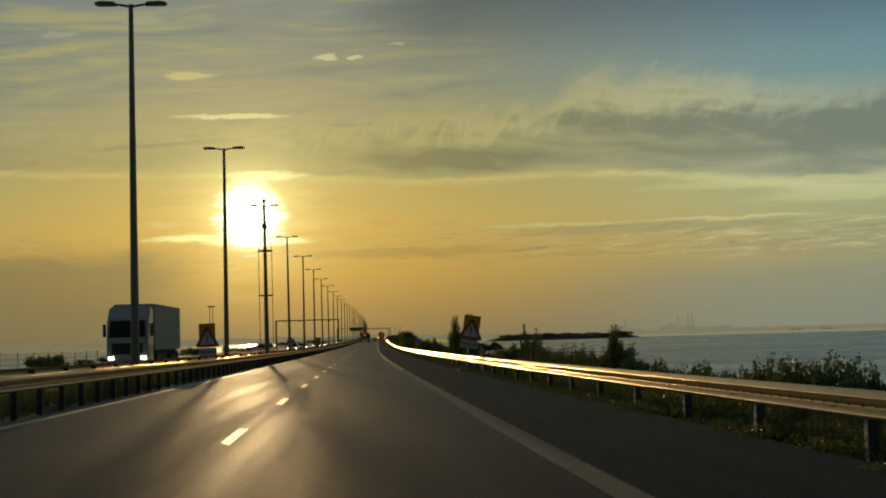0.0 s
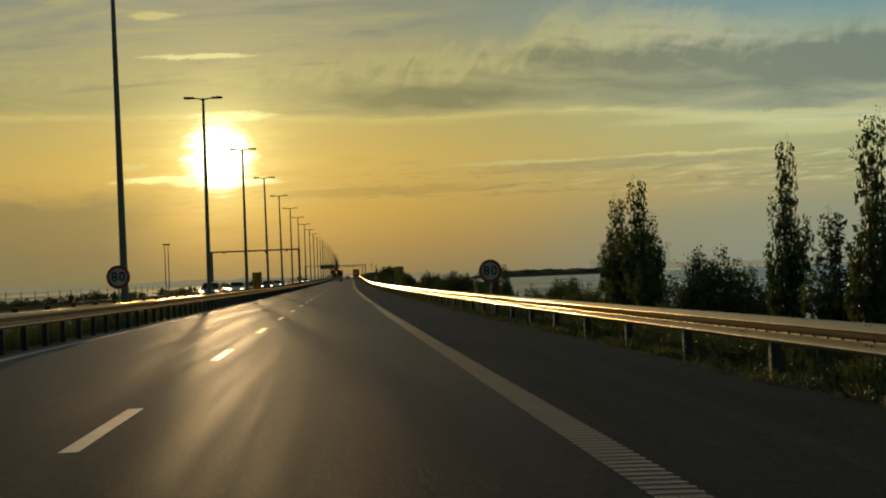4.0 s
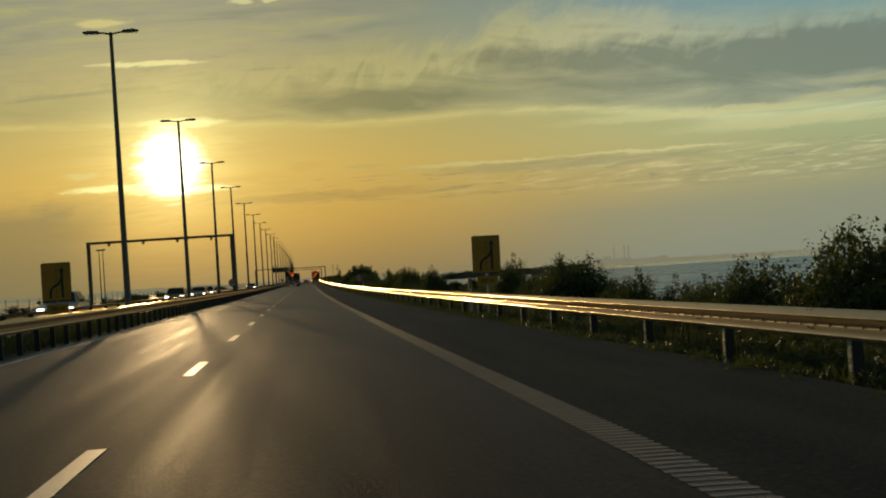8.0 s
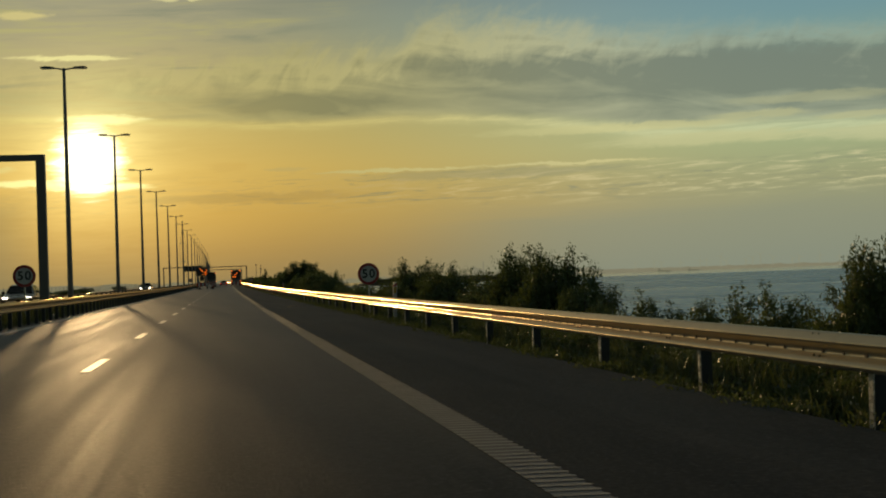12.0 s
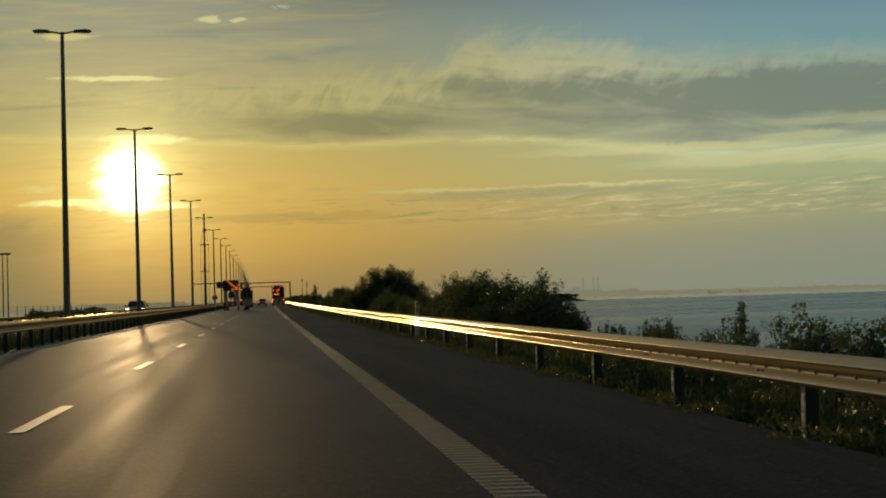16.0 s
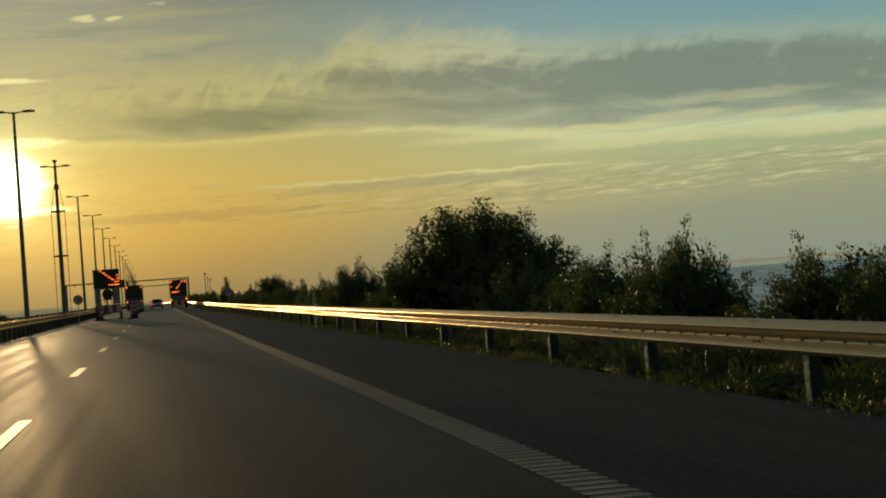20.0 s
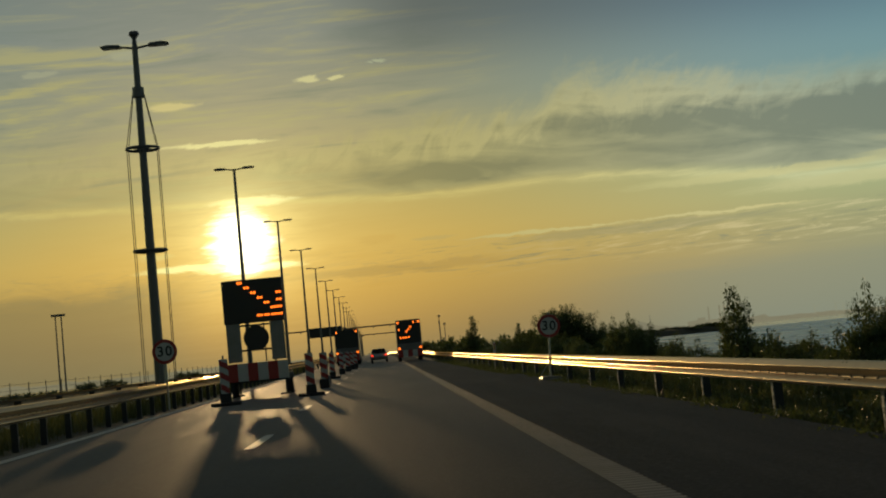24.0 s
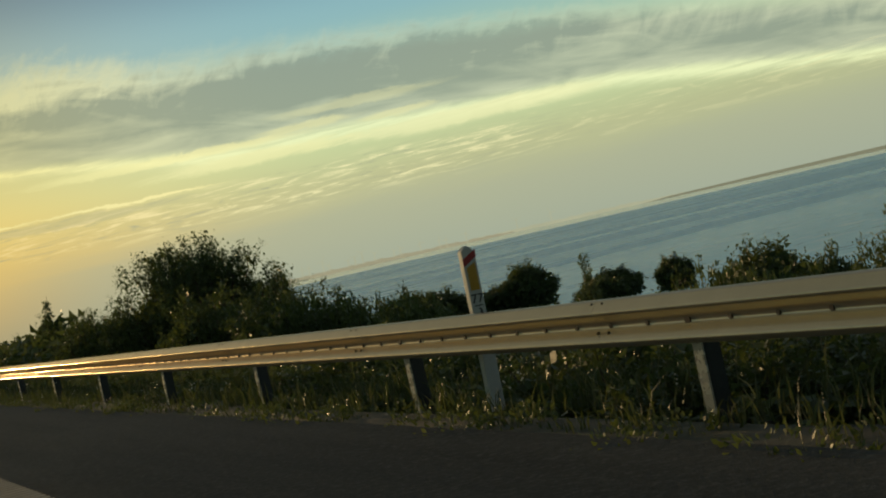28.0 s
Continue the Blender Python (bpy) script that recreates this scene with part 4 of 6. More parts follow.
def lane_sign(m):
    t = thing("lane_merge_sign", m, "yellow roadwork board with black merging lane arrows and 200 m plate", "road sign", "lane merge signs")
    bm = bmesh.new()
    plate(bm, soft_rect(-0.45, 0.45, 1.40, 2.60, 0.05), -0.004, 0.012)
    board = part("board", bm, SIGN_BLACK, t, "black edged board")
    bm = bmesh.new()
    plate(bm, soft_rect(-0.425, 0.425, 1.425, 2.575, 0.04), -0.007, -0.0045)
    part("face", bm, SIGN_YELLOW, board, "dull yellow face")
    bm = bmesh.new()
    plate(bm, [(0.14, 1.5), (0.215, 1.5), (0.215, 2.32), (0.14, 2.32)], -0.010, -0.0075)
    plate(bm, [(0.09, 2.30), (0.265, 2.30), (0.178, 2.47)], -0.010, -0.0075)
    part("straight_arrow", bm, SIGN_BLACK, board)
    bm = bmesh.new()
    mid = [(-0.19, 1.5), (-0.19, 1.66), (-0.165, 1.76), (-0.10, 1.84), (-0.02, 1.89), (0.07, 1.94), (0.13, 2.02), (0.15, 2.1)]
    for (x0, z0), (x1, z1) in zip(mid, mid[1:]):
        d = Vector((x1 - x0, 0, z1 - z0)).normalized()
        nx, nz = -d.z * 0.034, d.x * 0.034
        plate(bm, [(x0 - nx - d.x * 0.01, z0 - nz - d.z * 0.01), (x1 - nx + d.x * 0.01, z1 - nz + d.z * 0.01), (x1 + nx + d.x * 0.01, z1 + nz + d.z * 0.01), (x0 + nx - d.x * 0.01, z0 + nz - d.z * 0.01)], -0.0098, -0.0076)
    part("merging_arrow", bm, SIGN_BLACK, board)
    for k in range(6):
        bm = bmesh.new()
        z = 1.5 + k * 0.165
        plate(bm, [(-0.012, z), (0.012, z), (0.012, z + 0.09), (-0.012, z + 0.09)], -0.0105, -0.0078)
        part("lane_dash", bm, SIGN_BLACK, board)
    bm = bmesh.new()
    plate(bm, soft_rect(-0.33, 0.33, 1.02, 1.31, 0.03), -0.004, 0.004)
    sub = part("plate", bm, SIGN_YELLOW, t, "small yellow distance plate")
    words("200 m", 0.17, SIGN_BLACK, sub, "lettering", 0, -0.007, 1.165, 0.003)
    sign_post(t, 2.45, 0.035)
    clamp(t, 1.2), clamp(t, 1.6), clamp(t, 2.4)
    sign_foot(t, 2)
    return t


def marker_post(m, code=""):
    t = thing("marker_post", m, "white plastic roadside marker post with red band and yellow reflector", "marker post", "marker posts")
    bm = bmesh.new()
    plate(bm, [(-0.055, -0.1), (0.065, -0.1), (0.065, 1.13), (0.045, 1.2), (-0.005, 1.23), (-0.055, 1.19)], -0.02, 0.05)
    bmesh.ops.bevel(bm, geom=list(bm.edges), offset=0.008, segments=1, affect="EDGES")
    body = part("body", bm, SIGN_WHITE, t)
    bm = bmesh.new()
    plate(bm, [(-0.056, 1.06), (0.066, 1.13), (0.066, 1.19), (-0.056, 1.12)], -0.0225, -0.0205)
    part("band", bm, SIGN_RED, body, "slanting red band")
    bm = bmesh.new()
    plate(bm, [(-0.035, 0.87), (0.045, 0.87), (0.045, 1.09), (-0.035, 1.05)], -0.0235, -0.0206)
    part("reflector", bm, SIGN_YELLOW, body, "yellow reflector")
    if code:
        a, b = code.split("/")
        for k, digit in enumerate(a):
            words(digit, 0.1, SIGN_BLACK, body, "numeral", 0.005 + (k - 0.5) * 0.055, -0.0225, 0.80, 0.001)
        words(b, 0.09, SIGN_BLACK, body, "numeral", 0.015, -0.0225, 0.69, 0.001)
        bm = bmesh.new()
        plate(bm, [(-0.03, 0.743), (0.045, 0.743), (0.045, 0.751), (-0.03, 0.751)], -0.0225, -0.0206)
        part("fraction_bar", bm, SIGN_BLACK, body)
    return t


# ---- road works ----
def beacon_board(m, block=False):
    """A striped guide board on a rubber foot with a lamp on top."""
    t = thing("guide_beacon", m, "red and white striped guide beacon on a heavy black rubber foot", "guide beacon", "guide beacons along the closed lane")
    bm = bmesh.new()
    if block:
        box(bm, -0.18, 0.18, -0.3, 0.3, 0.0, 0.33, 0.03)
    else:
        box(bm, -0.4, 0.4, -0.2, 0.2, 0.0, 0.1, 0.03)
    part("foot", bm, RUBBER, t)
    bm = bmesh.new()
    plate(bm, soft_rect(-0.125, 0.125, 0.32, 1.32, 0.02), -0.02, 0.02)
    board = part("board", bm, SIGN_WHITE, t, "white board")
    for k in range(3):
        bm = bmesh.new()
        z = 0.33 + k * 0.34
        plate(bm, [(-0.124, min(z + 0.14, 1.3)), (0.124, z), (0.124, min(z + 0.17, 1.312)), (-0.124, min(z + 0.31, 1.312))], -0.024, -0.0205)
        part("stripe", bm, SIGN_RED, board, "red slanting stripe")
    bm = bmesh.new()
    box(bm, -0.16, 0.16, -0.05, 0.05, 0.09, 0.35, 0.02)
    part("socket", bm, RUBBER, t)
    bm = bmesh.new()
    rod(bm, (0, 0, 1.3), (0, 0, 1.42), 0.025, 0.03, 10)
    part("lamp", bm, SIGN_BACK, t)
    return t


def arrow_board(m):
    t = thing("arrow_trailer", m, "dark warning trailer with amber lamp arrow and striped bumper", "arrow trailer")
    bm = bmesh.new()
    box(bm, -1.02, 1.02, -0.06, 0.06, 2.5, 3.98, 0.02)
    panel = part("lamp_panel", bm, SIGN_BLACK, t, "matt black lamp panel")
    spots = [(-0.40 + i * 0.216, 3.875 - i * 0.181) for i in range(6)] + [(0.89, 3.47 - i * 0.245) for i in range(4)] + [(0.21 + i * 0.237, 2.735) for i in range(3)]
    for x, z in spots:
        bm = bmesh.new()
        for dx in (-0.05, 0.05):
            disc(bm, (x + dx, z), 0.042, -0.085, -0.06, 12)
        part("amber_lamp", bm, AMBER, panel, "lit amber lamp")
    for x0, x1 in ((-0.98, -0.5), (0.5, 0.98)):
        bm = bmesh.new()
        box(bm, x0, x1, -0.03, 0.05, 1.2, 2.5, 0.015)
        part("side_board", bm, SIGN_BACK, t, "grey side board")
    bm = bmesh.new()
    disc(bm, (0.02, 1.98), 0.43, -0.05, -0.03, 40)
    # backlit shade of the round sign is put in as a plain black face
    part("round_sign", bm, SIGN_BLACK, t, "round sign coloured black for its backlit shade")
    for z in (1.58, 2.42):
        bm = bmesh.new()
        box(bm, -0.5, 0.5, -0.025, 0.025, z - 0.03, z + 0.03)
        part("cross_bar", bm, POST_STEEL, t)
    for x in (-0.25, 0.3):
        bm = bmesh.new()
        rod(bm, (x, 0, 1.0), (x, 0, 2.5), 0.022, 0.022, 8)
        part("upright", bm, POST_STEEL, t)
    for k in range(6):
        bm = bmesh.new()
        x = -1.02 + k * 0.34
        box(bm, x, x + 0.338, -0.16, -0.1, 0.55, 1.15, 0.008)
        part("bumper_board", bm, SIGN_RED if k % 2 == 0 else SIGN_WHITE, t, "red bumper board" if k % 2 == 0 else "white bumper board")
    bm = bmesh.new()
    box(bm, -1.0, 1.0, -0.1, 2.6, 0.5, 0.75, 0.03)
    part("chassis", bm, RUBBER, t)
    for x in (-0.95, 0.95):
        bm = bmesh.new()
        rod(bm, (x - 0.1, 1.3, 0.33), (x + 0.1, 1.3, 0.33), 0.33, 0.33, 24)
        wheel = part("wheel", bm, RUBBER, t, "black tyre")
        bm = bmesh.new()
        rod(bm, (x - 0.105, 1.3, 0.33), (x + 0.105, 1.3, 0.33), 0.17, 0.17, 16)
        part("rim", bm, POST_STEEL, wheel)
    for x, y in ((-0.9, -0.05), (0.9, -0.05), (-0.9, 2.4), (0.9, 2.4)):
        bm = bmesh.new()
        rod(bm, (x, y, 0.05), (x, y, 0.6), 0.03, 0.03, 8)
        box(bm, x - 0.22, x + 0.12, y - 0.1, y + 0.1, 0.0, 0.06, 0.01)
        part("support_leg", bm, POST_STEEL, t)
    return t


def wheel_set(t, xs, ys, r=0.5, w=0.3):
    for x in xs:
        for y in ys:
            bm = bmesh.new()
            rod(bm, (x - w / 2, y, r), (x + w / 2, y, r), r, r, 24)
            bmesh.ops.bevel(bm, geom=[e for e in bm.edges if abs(e.verts[0].co.x - e.verts[1].co.x) < 1e-4], offset=0.04, segments=1, affect="EDGES")
            wh = part("wheel", bm, RUBBER, t, "black tyre")
            bm = bmesh.new()
            rod(bm, (x - w / 2 - 0.01, y, r), (x + w / 2 + 0.01, y, r), r * 0.55, r * 0.5, 16)
            part("rim", bm, POST_STEEL, wh)


def works_truck(m, label, h=4.2, lit=True, arrow=True):
    """A roadwork lorry seen from behind: lamp board, striped crash cushion."""
    t = thing("roadwork_truck", m, label, "truck", "roadwork trucks")
    bm = bmesh.new()
    box(bm, -1.25, 1.25, 0.6, 6.6, 0.95, h - 0.35, 0.05)
    part("body", bm, TRUCK_PAINT, t, "dark grey box body")
    bm = bmesh.new()
    box(bm, -1.22, 1.22, 6.75, 8.7, 0.6, 3.0, 0.15)
    cab = part("cab", bm, CAB_PAINT, t)
    bm = bmesh.new()
    box(bm, -1.05, 1.05, 8.66, 8.74, 1.7, 2.7, 0.03)
    part("windscreen", bm, GLASS, cab)
    bm = bmesh.new()
    box(bm, -1.2, 1.2, 0.44, 0.56, 1.75, h, 0.02)
    panel = part("lamp_board", bm, SIGN_BLACK, t, "dark lamp board")
    for x in (-1.02, 1.02):
        bm = bmesh.new()
        box(bm, x - 0.14, x + 0.14, 0.40, 0.45, h - 0.4, h - 0.12, 0.02)
        part("beacon_housing", bm, TRUCK_PAINT, panel)
        if lit:
            bm = bmesh.new()
            disc(bm, (x, h - 0.26), 0.1, 0.37, 0.4, 16)
            part("amber_lamp", bm, AMBER, panel, "lit amber flasher")
    if arrow:
        for x, z in [(-0.95, h - 0.95), (0.55, h - 0.28), (0.2, h - 0.72), (0.0, h - 0.95), (-0.2, h - 1.18)] + [(-0.85 + 0.28 * i, h - 1.75) for i in range(4)]:
            bm = bmesh.new()
            disc(bm, (x, z), 0.085, 0.40, 0.44, 14)
            part("amber_lamp", bm, AMBER, panel, "lit amber lamp")
    bm = bmesh.new()
    box(bm, -1.22, 1.22, 0.1, 0.6, 0.45, 1.75, 0.04)
    part("crash_cushion", bm, TRUCK_PAINT, t)
    for k in range(5):
        bm = bmesh.new()
        x = -1.2 + k * 0.48
        box(bm, x, x + 0.478, 0.04, 0.1, 0.42, 1.1, 0.008)
        part("striped_board", bm, SIGN_WHITE if k % 2 else SIGN_RED, t, "white panel" if k % 2 else "red panel")
    for x in (-1.05, 1.05):
        bm = bmesh.new()
        box(bm, x - 0.1, x + 0.1, 0.02, 0.1, 1.2, 1.36, 0.01)
        part("tail_lamp", bm, AMBER if lit else RED_LAMP, t, "glowing rear lamp")
    wheel_set(t, (-1.05, 1.05), (2.0, 3.3, 7.6))
    return t


def articulated_lorry(m, label="grey articulated lorry with pale cab and tarpaulin trailer"):
    """Comes towards the viewer: cab at -y."""
    t = thing("lorry", m, label, "lorry")
    bm = bmesh.new()
    box(bm, -1.25, 1.25, 2.6, 14.2, 1.15, 3.98, 0.04)
    trailer = part("trailer_body", bm, TARP, t, "grey tarpaulin trailer")
    for k in range(12):
        for x in (-1.262, 1.262):
            bm = bmesh.new()
            box(bm, x - 0.008, x + 0.008, 2.75 + k * 0.95, 2.8 + k * 0.95, 1.2, 3.9)
            part("strap", bm, SIGN_BACK, trailer)
    bm = bmesh.new()
    box(bm, -1.0, 1.0, 2.2, 14.0, 0.85, 1.15, 0.02)
    part("chassis", bm, RUBBER, t)
    bm = bmesh.new()
    prof = [(0.0, 0.45), (2.2, 0.45), (2.2, 3.75), (1.1, 3.8), (0.3, 3.0), (0.05, 2.0)]
    a = [bm.verts.new((-1.22, y, z)) for y, z in prof]
    b = [bm.verts.new((1.22, y, z)) for y, z in prof]
    bm.faces.new(a), bm.faces.new(b[::-1])
    for i in range(6):
        bm.faces.new((a[i], b[i], b[(i + 1) % 6], a[(i + 1) % 6]))
    bmesh.ops.recalc_face_normals(bm, faces=bm.faces)
    bmesh.ops.bevel(bm, geom=list(bm.edges), offset=0.1, segments=2, affect="EDGES")
    cab = part("cab", bm, CAB_PAINT, t, "pale blue-grey cab")
    bm = bmesh.new()
    vs = [bm.verts.new(c) for c in ((-1.08, 0.02, 1.95), (1.08, 0.02, 1.95), (1.02, 0.27, 2.95), (-1.02, 0.27, 2.95))]
    bm.faces.new(vs)
    bmesh.ops.solidify(bm, geom=bm.faces[:], thickness=0.04)
    part("windscreen", bm, GLASS, cab)
    bm = bmesh.new()
    box(bm, -0.9, 0.9, -0.03, 0.05, 0.95, 1.6, 0.02)
    part("grille", bm, SIGN_BLACK, cab)
    for x in (-0.95, 0.95):
        bm = bmesh.new()
        box(bm, x - 0.16, x + 0.16, -0.05, 0.05, 0.62, 0.82, 0.03)
        part("headlight", bm, PALE_LAMP, cab, "lit headlight")
        bm = bmesh.new()
        xx = x * 1.47
        box(bm, xx - 0.09, xx + 0.09, 0.35, 0.5, 2.0, 2.75, 0.03)
        part("mirror", bm, SIGN_BLACK, cab)
        bm = bmesh.new()
        box(bm, min(x * 1.29, x * 1.3), max(x * 1.29, x * 1.3) + 0.004, 0.6, 1.5, 1.9, 2.75)
        part("side_window", bm, GLASS, cab)
    wheel_set(t, (-1.05, 1.05), (1.1, 4.2, 10.4, 11.7, 13.0))
    return t


def car_thing(m, paint, label, estate=False):
    """A saloon or estate car, its nose at -y."""
    t = thing("car", m, label, "car", "cars on the road")
    lower = [(0.0, 0.45), (0.05, 0.7), (0.9, 0.86), (1.25, 0.92), (3.6, 0.96), (4.35, 0.92), (4.45, 0.6), (4.4, 0.32), (0.1, 0.28)]
    upper = [(1.15, 0.9), (1.95, 1.4), (2.6, 1.47), (3.5, 1.43), (4.25 if estate else 4.0, 0.93)]
    bm = bmesh.new()
    for prof, w0, w1 in ((lower, 0.88, 0.86), (upper, 0.82, 0.62)):
        n = len(prof)
        width = [w0 if z < 1.0 else w1 for _, z in prof]
        a = [bm.verts.new((-w, y, z)) for (y, z), w in zip(prof, width)]
        b = [bm.verts.new((w, y, z)) for (y, z), w in zip(prof, width)]
        bm.faces.new(a), bm.faces.new(b[::-1])
        for i in range(n):
            bm.faces.new((a[i], b[i], b[(i + 1) % n], a[(i + 1) % n]))
    bmesh.ops.recalc_face_normals(bm, faces=bm.faces)
    bmesh.ops.bevel(bm, geom=[e for e in bm.edges if e.is_manifold], offset=0.05, segments=2, affect="EDGES")
    body = part("body", bm, paint, t, smooth=False)
    for name, pts in (("windscreen", ((-0.74, 1.2, 0.96), (0.74, 1.2, 0.96), (0.6, 1.86, 1.37), (-0.6, 1.86, 1.37))), ("rear_window", ((-0.7, 4.19 if estate else 3.95, 1.0), (0.7, 4.19 if estate else 3.95, 1.0), (0.58, 3.62, 1.39), (-0.58, 3.62, 1.39)))):
        bm = bmesh.new()
        off = -0.03 if name == "windscreen" else 0.03
        bm.faces.new([bm.verts.new((x, y + off, z + 0.02)) for x, y, z in pts])
        bmesh.ops.solidify(bm, geom=bm.faces[:], thickness=0.01)
        part(name, bm, GLASS, body)
    for sx in (-1, 1):
        bm = bmesh.new()
        bm.faces.new([bm.verts.new((sx * w, y, z)) for w, y, z in ((0.835, 1.5, 0.98), (0.835, 3.8, 0.98), (0.66, 3.45, 1.38), (0.66, 2.0, 1.37))])
        bmesh.ops.solidify(bm, geom=bm.faces[:], thickness=0.01)
        part("side_window", bm, GLASS, body)
        bm = bmesh.new()
        box(bm, sx * 0.66 - 0.15, sx * 0.66 + 0.15, -0.02, 0.08, 0.58, 0.7, 0.02)
        part("headlight", bm, PALE_LAMP, body, "lit headlight")
        bm = bmesh.new()
        box(bm, sx * 0.7 - 0.13, sx * 0.7 + 0.13, 4.36, 4.46, 0.68, 0.84, 0.02)
        part("tail_light", bm, RED_LAMP, body, "red tail light")
        bm = bmesh.new()
        box(bm, sx * 0.98 - 0.09, sx * 0.98 + 0.09, 1.5, 1.62, 0.92, 1.06, 0.02)
        part("mirror", bm, SIGN_BLACK, body)
    wheel_set(t, (-0.76, 0.76), (0.85, 3.5), 0.31, 0.2)
    return t


# ---- gantries, masts, windsock, fence ----
def portal_gantry(m, width, h, thick, label, board=None):
    """Two legs and a beam; the right leg stands at x = 0."""
    t = thing("sign_gantry", m, label, "gantry", "gantries")
    for x in (0.0, -width):
        bm = bmesh.new()
        box(bm, x - thick / 2, x + thick / 2, -thick / 2, thick / 2, -0.5, h, 0.02)
        part("leg", bm, GANTRY, t)
        bm = bmesh.new()
        box(bm, x - thick, x + thick, -thick, thick, -0.5, 0.12, 0.03)
        part("footing", bm, SIGN_BACK, t, "concrete footing")
    bm = bmesh.new()
    box(bm, -width - thick / 2, thick / 2, -thick * 0.4, thick * 0.4, h - thick * 0.05, h + thick * 0.65, 0.02)
    part("beam", bm, GANTRY, t)
    for k in range(4):
        bm = bmesh.new()
        x = -width * (k + 0.6) / 4.2
        box(bm, x - 0.12, x + 0.12, -0.1, 0.1, h - 0.28, h - 0.02, 0.02)
        part("lamp_bracket", bm, LAMPHEAD, t)
    if board:
        x0, x1, z0, z1 = board
        bm = bmesh.new()
        box(bm, x0, x1, -0.45, -0.2, z0, z1, 0.03)
        part("sign_board", bm, SIGN_BLACK, t, "dark variable message board")
    return t


def twin_mast(m, h):
    t = thing("floodlight_mast", m, "slim pair of far floodlight masts with top platform", "mast")
    for x in (-1.1, 1.1):
        bm = bmesh.new()
        rod(bm, (x, 0, -1), (x, 0, h), 0.35, 0.22, 8)
        part("mast", bm, GANTRY, t)
    bm = bmesh.new()
    box(bm, -2.6, 2.6, -0.5, 0.5, h, h + 0.9, 0.1)
    part("platform", bm, GANTRY, t)
    return t


def windsock(m):
    t = thing("windsock", m, "drooping faded orange windsock on a slim pole", "windsock")
    bm = bmesh.new()
    rod(bm, (0, 0, 0), (0, 0, 5.6), 0.07, 0.05, 8)
    part("pole", bm, POLE, t)
    bm = bmesh.new()
    pts = [((0.0, 0, 5.6), 0.2), ((0.3, 0, 5.55), 0.2), ((0.5, 0, 5.2), 0.17), ((0.58, 0, 4.8), 0.14)]
    for (p, r), (q, r2) in zip(pts, pts[1:]):
        rod(bm, p, q, r, r2, 12)
    part("sock", bm, FABRIC, t, "limp fabric sock")
    return t


def wire_fence(s0, s1, X, z):
    t = thing("wire_fence", Matrix.Identity(4), "wire mesh fence on slim steel posts", "fence", kind="structure")
    bm = bmesh.new()
    rod(bm, (0, 0, -0.3), (0, 0, 1.75), 0.035, 0.03, 6)
    me = mesh_of("post", bm, POST_STEEL)
    n = int((s1 - s0) / 5)
    for i in range(n):
        share("post", me, t, stand(s0 + 5 * i, X, z))
    for h in (0.4, 0.8, 1.2, 1.6):
        bm = bmesh.new()
        sweep(bm, s0, s1, 20, [(X - 0.01, z + h - 0.01), (X + 0.01, z + h - 0.01), (X, z + h + 0.012)], True)
        part("wire", bm, POST_STEEL, t)


# ---- plants ----
def leaf(vs, fs, p, d, size, wide, half=False):
    """A bent four-point leaf at p that points along d."""
    side = d.cross(Vector((random.gauss(0, 1), random.gauss(0, 1), random.gauss(0, 1)))).normalized() * (wide * size)
    k = len(vs)
    if half:
        vs += [p - side * 1.3, p + side * 1.3, p + d * size]
        fs.append((k, k + 1, k + 2))
        return
    vs += [p, p + d * size * 0.5 + side, p + d * size, p + d * size * 0.5 - side]
    fs.append((k, k + 1, k + 2, k + 3))


def plant_mesh(name, vs, fs, material):
    me = bpy.data.meshes.new(name)
    me.from_pydata(vs, [], fs)
    me.materials.append(material)
    return me


